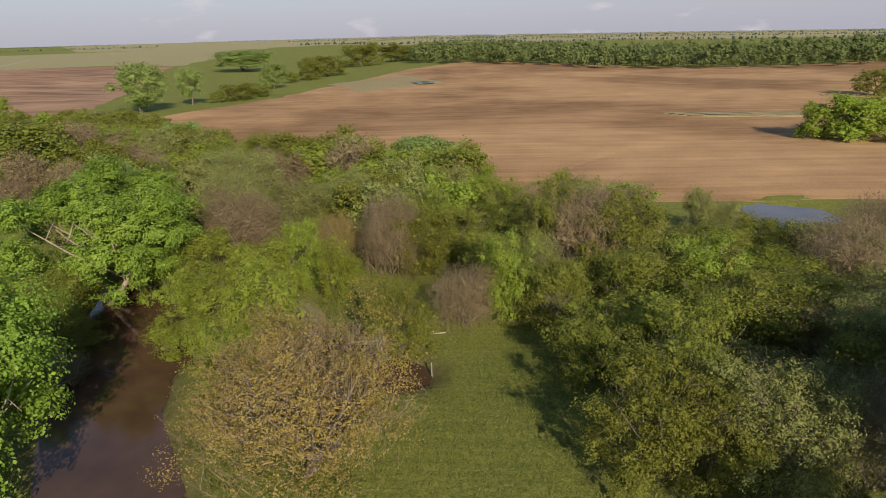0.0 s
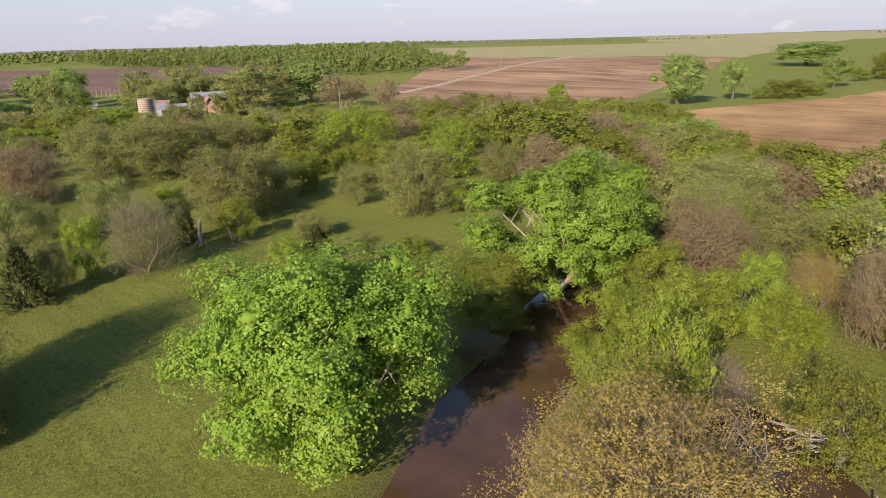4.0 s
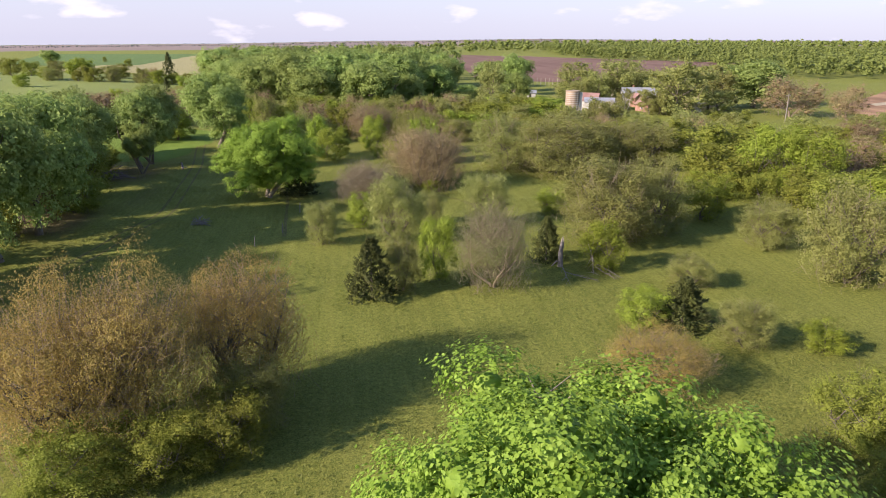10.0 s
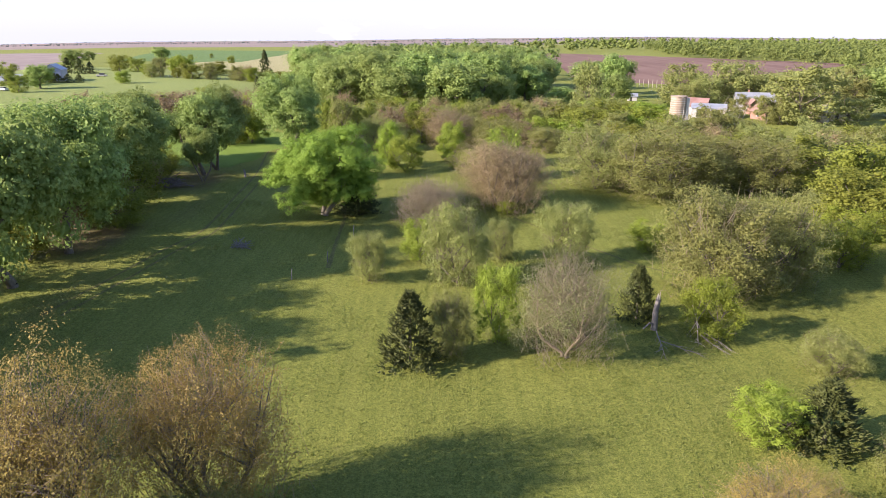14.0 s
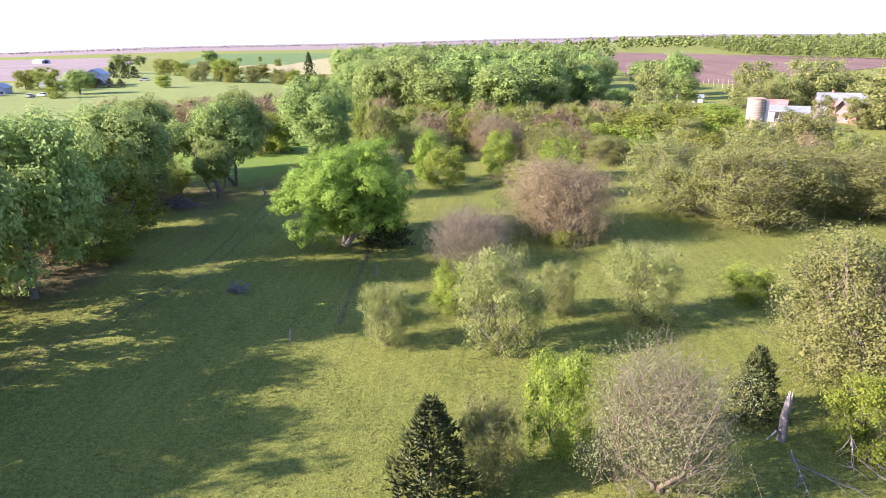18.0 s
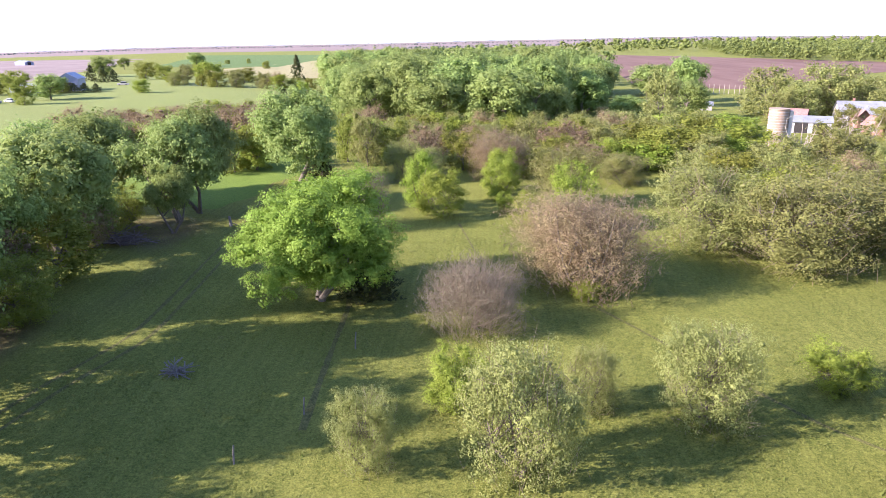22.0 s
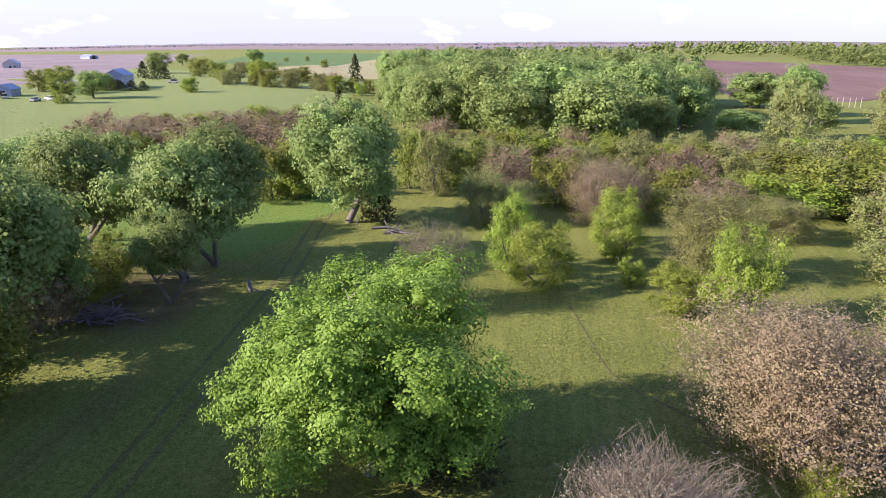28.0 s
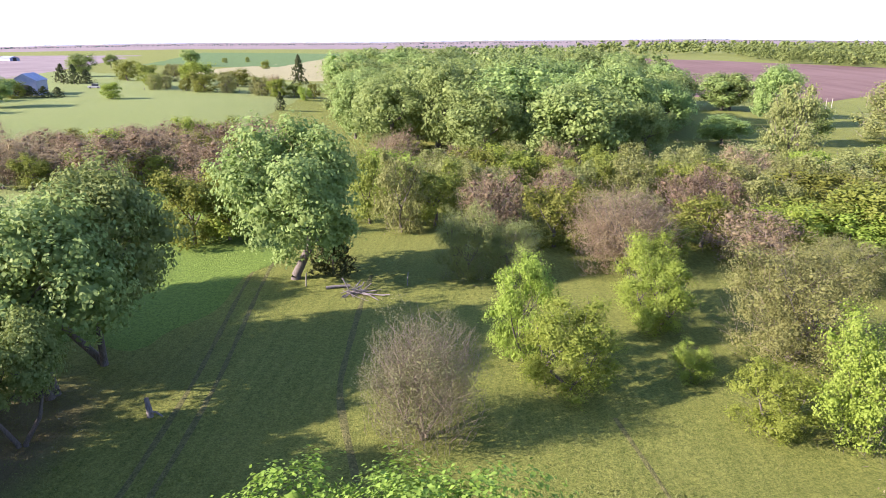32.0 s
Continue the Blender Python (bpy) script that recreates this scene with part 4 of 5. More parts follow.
plant("hackberry", 33.0, 47.6, 4.6, 3.0, "dense olive shrub on the creek bank")
plant("hackberry", 24.6, 42.9, 2.2, 2.6, "low weedy shrub on the creek bank")
plant("willow", 20.6, 41.2, 2.4, 2.4, "low weedy shrub on the creek bank")
plant("lime", 38.5, 41.5, 6.5, 3.4)
plant("lime", 31.0, 34.0, 5.0, 3.0)
plant("lime", 33.5, 29.0, 6.5, 3.2)
plant("hackberry", 44.0, 47.0, 6.5, 3.6)
plant("lime", 40.5, 37.0, 6.0, 3.2)
plant("cottonwood_low", -50.5, 118.0, 15.0, 6.5)
plant("hackberry", -44.0, 120.0, 6.5, 4.2)
plant("cottonwood", -58.0, 158.0, 14.5, 6.5)
plant("cottonwood", -66.0, 160.0, 13.5, 6.0)
plant("hackberry", -50.5, 151.0, 6.0, 4.0)
plant("elm_far", 96.5, 241.0, 8.0, 5.0)
plant("elm_far", 114.0, 262.0, 11.0, 6.5)
plant("elm_far", 89.3, 300.1, 14.8, 11.0)
plant("elm_far", 103.8, 288.7, 16.6, 10.8)
plant("elm_far", 106.1, 240.1, 16.3, 12.0)
plant("elm_far", 128.4, 258.9, 15.1, 9.6)
plant("cottonwood_far", 147.7, 263.1, 17.3, 13.9)
plant("redbud_far", 140.9, 229.6, 12.0, 11.3)
plant("redbud_far", 151.0, 215.7, 10.5, 6.7)
plant("cottonwood_far", 67.6, 372.0, 11.8, 9.7)
plant("cottonwood_far", 68.8, 327.6, 18.0, 6.9)
plant("lime_far", 61.9, 245.9, 5.7, 7.3)
plant("hackberry_far", -169.3, 304.4, 7.4, 4.3)
plant("lime_far", -225.6, 374.5, 8.0, 7.9)
plant("cottonwood_far", -172.0, 323.9, 9.9, 6.6)
plant("cottonwood_far", -259.6, 516.2, 12.4, 9.2)
plant("cottonwood_far", -320.3, 654.4, 10.0, 5.8)
plant("lime_far", -150.6, 354.0, 6.3, 4.0)
plant("cottonwood_far", -265.7, 679.7, 13.1, 8.4)
plant("hackberry_far", -185.8, 627.9, 6.7, 3.9)
plant("hackberry_far", -201.6, 459.9, 10.3, 7.4)
plant("hackberry_far", -188.2, 453.8, 8.7, 5.5)
plant("elm_far", -176.3, 457.8, 8.7, 6.5)
plant("lime_far", -154.3, 436.0, 10.9, 8.1)
plant("hackberry_far", -131.5, 426.0, 7.9, 7.4)
plant("redbud_far", -106.2, 396.5, 7.2, 5.4)
plant("cedar_far", -112.2, 458.9, 13.1, 4.0)
plant("cedar_far", -84.4, 338.6, 5.4, 1.8)
plant("hackberry_far", -267.9, 758.5, 4.8, 2.9)
plant("hackberry_far", -249.5, 767.8, 5.3, 2.3)
plant("cedar_far", -217.3, 429.4, 8.0, 3.5)
plant("cedar_far", -205.2, 419.6, 8.0, 3.4)
plant("cedar_far", -200.2, 421.2, 5.9, 3.4)
plant("cedar_far", -186.2, 354.9, 4.3, 2.5)
plant("cedar_far", -182.2, 356.0, 3.9, 2.5)
plant("cedar_far", -178.1, 357.2, 3.9, 2.8)
plant("cedar_far", -173.6, 358.5, 3.5, 2.8)
plant("cedar_far", -195.4, 361.0, 4.4, 2.6)
plant("cottonwood_far", 70.6, 372.3, 12.0, 8.0)
plant("cottonwood_far", 76.9, 347.7, 15.6, 7.4)
plant("cottonwood_far", 42.5, 289.1, 7.2, 6.8)
plant("cottonwood_far", 60.6, 289.3, 10.7, 6.9)
plant("hackberry_far", 35.3, 200.5, 9.6, 7.9)
plant("hackberry_far", 30.4, 210.8, 7.9, 7.1)
plant("lime_far", 49.9, 204.4, 8.1, 6.1)
plant("elm_far", 67.9, 201.8, 8.4, 7.3)
plant("cottonwood_far", 492.1, 185.8, 15.3, 22.7)
plant("cottonwood_far", 302.0, 106.8, 12.1, 7.1)
plant("hackberry_far", 254.2, 108.0, 6.7, 7.4)
plant("hackberry_far", 269.3, 103.4, 5.1, 6.4)
plant("hackberry_far", 387.5, 99.4, 11.9, 12.3)
plant("hackberry_far", 357.8, 102.5, 11.4, 8.2)
plant("hackberry_far", 342.0, 109.3, 5.8, 4.7)
plant("hackberry_far", 245.4, 112.9, 4.8, 3.6)
plant("hackberry_far", 479.9, 94.5, 15.6, 17.0)
plant("hackberry_far", 523.6, 75.0, 13.5, 18.4)
plant("hackberry_far", 572.1, 47.0, 12.8, 19.9)
plant("elm_far", 174.3, 195.0, 4.2, 6.7)
# ---- thickets and woods ----
for x, y, h, r in ((99, 239, 7, 4.5), (110, 246, 8, 5.5)):
    plant("elm_far", x, y, h, r, "pale grey-green elm in front of the farm sheds")
for x, y, h, r in ((-195, 338, 9, 6), (-208, 342, 8, 5.5), (-186, 352, 7, 4.5)):
    plant("hackberry_far", x, y, h, r, "rounded green tree beside the metal sheds")
for x, y, h, r in ((124.6, -68.5, 10, 7), (131, -74, 9, 6), (120, -75, 7, 5), (128, -63, 8, 5)):
    plant("lime_far", x, y, h, r, "rounded olive-green tree at the field's edge")
for x, y, h, r in ((92, 282, 12, 7), (104, 286, 12, 7.5), (114, 262, 9, 6), (95, 259, 7, 4), (120, 240, 8, 6), (84, 277, 9, 5), (130, 262, 10, 6), (112, 285, 13, 8)):
    plant("elm_far", x, y, h, r, "pale grey-green elm by the farmstead")
STANDING += [(ob.matrix_world.translation.x, ob.matrix_world.translation.y) for some in PLANTED.values() for ob in some]
thicket([(44, 6), (73, 10), (86, 18), (106, 52), (96, 72), (66, 62), (50, 62), (44, 40), (50, 24)], 6.5, ["hackberry", "hackberry_far", "redbud_far", "elm_far", "lime_far", "elm_far"], 6, 9, 0.55, 1)
thicket([(66, 64), (96, 74), (106, 54), (150, 100), (166, 128), (146, 160), (112, 178), (66, 152), (52, 112), (54, 96), (66, 88)], 7.2, ["hackberry_far", "hackberry_far", "lime_far", "hackberry_far", "elm_far", "redbud_far", "hackberry_far"], 5.2, 8, 0.62, 2)
thicket([(28, 4), (72, 6), (60, -10), (44, -16), (42, -44), (16, -44), (6, -14), (14, 0)], 5.8, ["hackberry_far", "hackberry_far", "lime_far", "redbud_far", "elm_far"], 4.2, 6.2, 0.6, 3)
thicket([(-28, 204), (-6, 190), (34, 194), (22, 150), (62, 152), (100, 176), (84, 194), (54, 200), (46, 246), (-10, 244), (-42, 252)], 7.5, ["elm_far", "elm_far", "hackberry_far", "redbud_far", "lime_far", "elm_far"], 5.5, 8.2, 0.6, 4)
thicket([(-53, 88), (-46, 84), (-43, 104), (-46, 134), (-53, 140)], 5.2, ["hackberry", "hackberry_far", "redbud_far", "hackberry_far"], 4.5, 8, 0.62, 5)
thicket([(-60, 136), (-49, 137), (-47, 150), (-58, 160)], 5.0, ["hackberry", "hackberry_far", "redbud_far", "hackberry_far"], 4.5, 8, 0.6, 15)
thicket([(-168, 396), (-60, 366), (-58, 380), (-165, 412)], 8.5, ["elm_far", "hackberry_far", "lime_far"], 4.5, 8, 0.62, 25)
thicket([(-40, 252), (-12, 244), (20, 248), (42, 318), (50, 390), (-70, 400), (-64, 330)], 11.5, ["cottonwood_far"], 12, 19.5, 0.5, 7)
thicket([(-112, 222), (-76, 222), (-66, 250), (-60, 232), (-52, 214), (-50, 226), (-62, 262), (-80, 268), (-112, 244)], 6.5, ["redbud_far", "hackberry_far", "lime_far", "redbud_far"], 5, 8, 0.65, 8)
# unseen cottonwoods, added to cast shade on the south thicket and west meadow
for x, y, h, r in ((-13, -12, 12, 5), (3, -15.5, 13, 5.5), (12, -24, 13, 5.5), (-3, -23, 15, 6), (-25, -21, 13, 5.5), (-46, 65, 15, 6), (-47, 75, 16, 6.5), (-46, 85, 15, 6), (-52, 80, 15, 6), (-52, 69, 15, 6)):
    plant("cottonwood_far", x, y, h, r)
for x, y, h, r in ((-50, 126, 13, 5.5), (-51, 143, 12, 5)):
    plant("cottonwood_low", x, y, h, r)
FAR_LEAF = leaf_mat("far_wood_leaf", (0.11, 0.15, 0.035), (0.17, 0.22, 0.055), (0.24, 0.3, 0.09), 0.3)
EDGE_LEAF = leaf_mat("field_edge_leaf", (0.075, 0.1, 0.03), (0.12, 0.15, 0.045), (0.17, 0.205, 0.07))
# dull blue-green: the haze of distance is put into the belts' leaf colour
FAR_HAZED = leaf_mat("far_belt_leaf", (0.06, 0.085, 0.075), (0.08, 0.11, 0.095), (0.11, 0.14, 0.12))
far_wood("river_wood", [(-72, 404), (52, 394), (66, 440), (48, 780), (-84, 660), (-108, 560), (-78, 420)], 15, 12, 20, 21, FAR_LEAF, "dense green cottonwood river wood", 30)
far_wood("bottomland_wood", [(236, 432), (300, 374), (335, 352), (350, 372), (420, 500), (570, 640), (560, 1000), (300, 1150), (250, 800), (310, 600)], 15, 11, 17, 22, FAR_LEAF, "dense green wood beyond the fields", 18, 10, 0.42)
far_wood("field_edge_wood", [(475, 62), (405, -45), (365, -210), (340, -420), (460, -420), (520, -160), (620, 0), (640, 50)], 10, 8, 16, 23, EDGE_LEAF, "long green wood along the field's far edge", 18, 9, 0.45)
far_wood("far_river_wood", [(60, 1000), (700, 1150), (1500, 1500), (1300, 1900), (200, 1500)], 34, 14, 20, 24, FAR_LEAF, "distant green woodland", 5, 6, 0.5)
BELTS = (
    ((2600, -1500), (2700, -200), (2500, 700)),
    ((4300, -2600), (4500, -600), (4300, 1800)),
    ((1500, -1300), (1900, -500), (2000, 200)),
    ((1900, 900), (1700, 1700), (1000, 2500)),
    ((3600, 1900), (2600, 3400), (600, 4300)),
    ((900, 2700), (200, 2800), (-700, 2600)),
    ((300, 4600), (-1200, 4400), (-2600, 3900)),
    ((-700, 2500), (-1500, 2300), (-2300, 1500)),
    ((-200, 1650), (100, 1700), (420, 1640)),
    ((-1300, 1500), (-1500, 1350), (-1650, 1100)),
    ((900, -900), (1300, -300), (1500, 400)),
)
for k, line in enumerate(BELTS):
    far = math.hypot(*line[1])
    belt = list(line) + [(x + 15 * x / far, y + 15 * y / far) for x, y in reversed(line)]
    far_wood("horizon_belt", belt, 9 if far < 3000 else 12, 5, 9 if far < 3000 else 10, 31 + k, FAR_HAZED, "dark belt of trees on the horizon", 1, 2, 0.9)


# ---- grass ----
def grass_tufts(name, count, seed, x0, x1, y0, y1, size):
    rng = np.random.default_rng(seed)
    x, y = rng.uniform(x0, x1, count), rng.uniform(y0, y1, count)
    patch = np.sin(x * 0.33 + 1.3 * np.sin(y * 0.21)) * np.sin(y * 0.29 + 1.7 * np.sin(x * 0.17)) + 0.35 * np.sin(x * 1.3 + y * 0.9)
    keep = (patch + rng.normal(0, 0.5, count) > -0.25) & (np.minimum(off_line(x, y, CREEK), off_line(x, y, ARM)) > 5)
    x, y = x[keep], y[keep]
    a, b = rng.uniform(0, 2 * np.pi, len(x)), rng.uniform(0, 2 * np.pi, len(x))
    tall = size * rng.uniform(0.5, 1.4, len(x))
    root = np.c_[x, y, land(x, y) - 0.02]
    side = np.c_[np.cos(a), np.sin(a), 0 * a] * (tall * 0.32)[:, None]
    tip = root + np.c_[np.cos(b) * tall * 0.7, np.sin(b) * tall * 0.7, tall * 0.8]
    v = np.stack([root - side, root + side, tip], 1).reshape(-1, 3)
    f = np.arange(len(v)).reshape(-1, 3)
    return tagged(new(name, mesh_of(name, v, f, L_GRASS)), "tufts of uneven meadow grass", "grass", kind="stuff")


grass_tufts("meadow_tufts", 330000, 41, -46, 42, -4, 150, 0.13)
grass_tufts("tall_grass_tufts", 90000, 43, -40, 40, 0, 150, 0.2)
grass_tufts("meadow_tufts", 80000, 42, -60, 20, 150, 205, 0.12)


# ---- timber lying about ----
WHITE_WOOD = bark_mat("bleached_wood", (0.26, 0.22, 0.17), (0.46, 0.4, 0.33))
GREY_WOOD = bark_mat("weathered_wood", (0.13, 0.11, 0.1), (0.27, 0.235, 0.21))
DARK_WOOD = bark_mat("old_branch_wood", (0.09, 0.07, 0.07), (0.22, 0.18, 0.17))


def thing(name, x, y, label, category, turn_by=0.0, group="", z=None):
    ob = new(name)
    ob.matrix_world = pose(x, y, float(land(x, y)) if z is None else z, 0, 0, turn_by)
    return tagged(ob, label, category, group)


def stick(name, points, r0, r1, material, parent, sides=7, label=""):
    """A bent, tapering branch through some points."""
    p = np.array(points, float)
    n = len(p) - 1
    rad = np.linspace(r0, r1, n + 1)
    v, f = tube(p[:-1], p[1:] + (p[1:] - p[:-1]) * 0.04, rad[:-1], rad[1:], sides)
    ob = new(name, mesh_of(name, v, f, material, True))
    ob.parent = parent
    return tagged(ob, label)


def branchy(name, parent, material, start, way, length, r, seed, kids=6, droop=0.0):
    """A fallen bough: one limb and its finer branches, each a part."""
    rng = random.Random(seed)
    start, way = Vector(start), Vector(way).normalized()
    pts = [start]
    for k in range(5):
        way = (way + Vector((rng.uniform(-0.15, 0.15), rng.uniform(-0.15, 0.15), rng.uniform(-0.1, 0.1) - droop))).normalized()
        pts.append(pts[-1] + way * length / 5)
        pts[-1].z = max(pts[-1].z, 0.06)
    stick(name, pts, r, r * 0.3, material, parent)
    for k in range(kids):
        s = pts[rng.randint(1, 5)]
        w = (way + Vector((rng.uniform(-0.9, 0.9), rng.uniform(-0.9, 0.9), rng.uniform(-0.35, 0.3)))).normalized()
        a = s + w * length * rng.uniform(0.12, 0.25)
        b = a + (w + Vector((rng.uniform(-0.4, 0.4), rng.uniform(-0.4, 0.4), -0.15))).normalized() * length * rng.uniform(0.1, 0.25)
        a.z, b.z = max(a.z, 0.05), max(b.z, 0.04)
        stick("twig", [s, a, b], r * 0.35, r * 0.1, material, parent, 5)


snag = thing("broken_snag", 19.2, 88.9, "snapped-off dead trunk with a splintered pale top", "snag")
stick("stump_trunk", [(0, 0, -0.3), (0.03, 0, 0.4), (0.0, 0.03, 1.6), (0.16, 0.05, 2.9)], 0.32, 0.22, GREY_WOOD, snag, 11)
stick("broken_arm", [(0, 0, 0.5), (-0.5, -0.3, 0.8), (-1.1, -0.5, 0.3)], 0.12, 0.05, GREY_WOOD, snag, 7)
for k in range(5):
    stick("splinter", [(0.16 + 0.12 * math.cos(k * 1.3), 0.05 + 0.12 * math.sin(k * 1.3), 2.6), (0.2 + 0.12 * math.cos(k * 1.3), 0.06 + 0.12 * math.sin(k * 1.3), 3.1 + 0.13 * k)], 0.1, 0.02, WHITE_WOOD, snag, 5)
bough = thing("fallen_bough", 22.3, 86.6, "fallen pale bough leaning with bare branches", "fallen branch")
branchy("limb", bough, WHITE_WOOD, (-0.5, 0.7, 3.0), (0.25, -0.5, -0.75), 3.6, 0.06, 3, 14)
branchy("limb", bough, GREY_WOOD, (0.2, -0.4, 1.0), (0.85, -0.45, -0.3), 2.6, 0.045, 4, 14)
branchy("limb", bough, GREY_WOOD, (0.0, -0.6, 0.8), (0.5, -0.85, -0.25), 2.4, 0.04, 14, 14)
bough = thing("fallen_bough", 18.3, 84.6, "fallen grey bough with bare branches in the grass", "fallen branch")
branchy("limb", bough, GREY_WOOD, (0.2, 1.4, 1.1), (-0.1, -0.9, -0.35), 2.8, 0.06, 5, 14)
branchy("limb", bough, GREY_WOOD, (0.6, 0.9, 0.4), (0.75, -0.6, -0.12), 3.0, 0.045, 6, 14)


def brush_pile(x, y, r, h, count, material, label, seed, turn_by=0.0):
    rng = random.Random(seed)
    ob = thing("brush_pile", x, y, label, "brush pile", turn_by, "brush piles")
    for k in range(count):
        a, q = rng.uniform(0, 6.28), rng.uniform(0, 0.75) * r
        c = Vector((math.cos(a) * q * 1.4, math.sin(a) * q * 0.7, h * (1 - q / r) * rng.uniform(0.1, 1)))
        w = Vector((rng.gauss(0, 1), rng.gauss(0, 0.45), rng.gauss(0, 0.22))).normalized() * rng.uniform(0.5, 1.1) * r
        p, m, e = c - w, c + Vector((rng.uniform(-0.1, 0.1), rng.uniform(-0.1, 0.1), 0.08)), c + w
        p.z, e.z = max(p.z, 0.03), max(e.z, 0.03)
        stick("branch", [p, m, e], rng.uniform(0.03, 0.07) * (0.5 + r / 3), 0.012, material, ob, 5)
    return ob


brush_pile(-24.9, 112.0, 1.1, 0.8, 34, GREY_WOOD, "small heap of grey cut branches on the grass", 7)
brush_pile(-46.8, 146.0, 2.2, 2.0, 60, DARK_WOOD, "tall dark heap of cut branches in the shade", 8, 20)
brush_pile(26.8, 16.4, 2.6, 0.9, 46, WHITE_WOOD, "long heap of pale sawn limbs by the creek", 9, -70)
brush_pile(-27.2, 180.0, 1.9, 0.4, 30, GREY_WOOD, "low heap of pale fallen limbs under the trees", 10, 5)
log = thing("sawn_log", -29.8, 181.6, "sawn log with a pale cut end", "log", 20)
stick("log_body", [(-1.2, 0, 0.18), (0, 0.05, 0.2), (1.3, 0, 0.17)], 0.17, 0.14, GREY_WOOD, log, 10)
stump = thing("tree_stump", -37.0, 155.6, "grey snapped tree stump in the grass", "stump")
stick("stump_trunk", [(0, 0, -0.2), (0, 0.02, 0.25), (-0.06, 0, 0.9), (-0.12, 0, 1.4)], 0.26, 0.15, GREY_WOOD, stump, 9)
stick("broken_arm", [(0, 0, 0.3), (0.5, -0.1, 0.45), (1.0, -0.2, 0.2)], 0.1, 0.05, GREY_WOOD, stump, 6)
for x, y, h in ((-11.8, 117.5, 1.5), (-13.4, 107.0, 1.3), (-14.8, 131.0, 1.4), (-33.2, 181.8, 1.5), (-22.6, 183.0, 1.5), (22.4, 13.4, 1.2), (-16.2, 101.0, 1.3)):
    post = thing("fence_post", x, y, "leaning grey wooden fence post", "post", 0, "old fence posts")
    stick("shaft", [(0, 0, -0.3), (0.03, 0.02, h * 0.5), (0.1, 0.03, h)], 0.07, 0.055, GREY_WOOD, post, 7)


def dead_tree(x, y, h, r, seed):
    rng = np.random.default_rng(seed)
    (v, f), ends = skeleton_tree(rng, h, r, 1, 7, 0.32, 0.45)
    ob = thing("dead_tree", x, y, "bleached dead tree with bare crooked limbs", "tree", 0, "dead trees by the farm")
    part_ob = new("trunk", mesh_of("dead_trunk", v, f, WHITE_WOOD, True))
    part_ob.parent = ob
    for k in range(16):
        e = ends[rng.integers(0, len(ends))]
        w = rng.normal(0, 0.5, 3) + [e[0] / r * 0.6, e[1] / r * 0.6, 0.5]
        stick("branch", [e, e + w * 0.8, e + w * 1.5 + rng.normal(0, 0.2, 3)], 0.05, 0.015, WHITE_WOOD, ob, 5)


dead_tree(52.5, 189.0, 12.0, 4.5, 51)
dead_tree(66.0, 201.0, 11.0, 4.0, 52)
dead_tree(71.5, 205.0, 10.0, 4.5, 53)


# ---- farmsteads ----
CONCRETE = rough_mat("stave_concrete", (0.25, 0.185, 0.135), (0.36, 0.275, 0.2), 0.6, 5.0, 0.9)
WHITE_PAINT = rough_mat("white_painted_boards", (0.33, 0.315, 0.3), (0.48, 0.46, 0.44), 0.8, 8.0, 0.6)
RED_ROOF = rough_mat("faded_red_roof", (0.2, 0.1, 0.082), (0.3, 0.19, 0.165), 0.5, 5.0, 0.6)
GREY_ROOF = rough_mat("grey_metal_roof", (0.25, 0.26, 0.29), (0.38, 0.39, 0.43), 0.4, 5.0, 0.4, 0.3)
BLUE_METAL = rough_mat("blue_grey_metal", (0.2, 0.23, 0.33), (0.28, 0.31, 0.42), 0.4, 5.0, 0.45, 0.2)
TAN_PAINT = rough_mat("tan_siding", (0.5, 0.42, 0.25), (0.62, 0.54, 0.34), 0.6, 5.0, 0.7)
BRICK_RED = rough_mat("red_brick_wall", (0.24, 0.12, 0.09), (0.32, 0.18, 0.14), 0.9, 8.0, 0.85)
# near-black door blocks: the shade inside open doorways as a colour
DOORWAY_SHADE = rough_mat("dark_interior", (0.02, 0.018, 0.015), (0.035, 0.03, 0.028), 1.0, 4.0, 0.9)
GLASS = rough_mat("dark_window_glass", (0.03, 0.035, 0.045), (0.05, 0.055, 0.07), 1.0, 4.0, 0.1)
TYRE = rough_mat("tyre_rubber", (0.02, 0.02, 0.02), (0.035, 0.035, 0.035), 2.0, 8.0, 0.9)
YELLOW = rough_mat("yellow_paint", (0.6, 0.42, 0.05), (0.7, 0.52, 0.1), 1.0, 6.0, 0.5)
GALV = rough_mat("galvanised_steel", (0.45, 0.46, 0.48), (0.6, 0.61, 0.63), 0.8, 6.0, 0.4, 0.5)


def box(sx, sy, sz, x=0.0, y=0.0, z=0.0, bevel=0.0):
    """A block that stands on z, with softened edges."""
    bm = bmesh.new()
    bmesh.ops.create_cube(bm, size=1, matrix=Matrix.Translation((x, y, z + sz / 2)) @ Matrix.Diagonal((sx, sy, sz, 1)))
    if bevel:
        bmesh.ops.bevel(bm, geom=bm.edges[:], offset=bevel, segments=2, affect="EDGES")
    return bm


def drum(r0, r1, h, x=0.0, y=0.0, z=0.0, n=24):
    bm = bmesh.new()
    bmesh.ops.create_cone(bm, cap_ends=True, segments=n, radius1=r0, radius2=r1, depth=h, matrix=Matrix.Translation((x, y, z + h / 2)))
    return bm


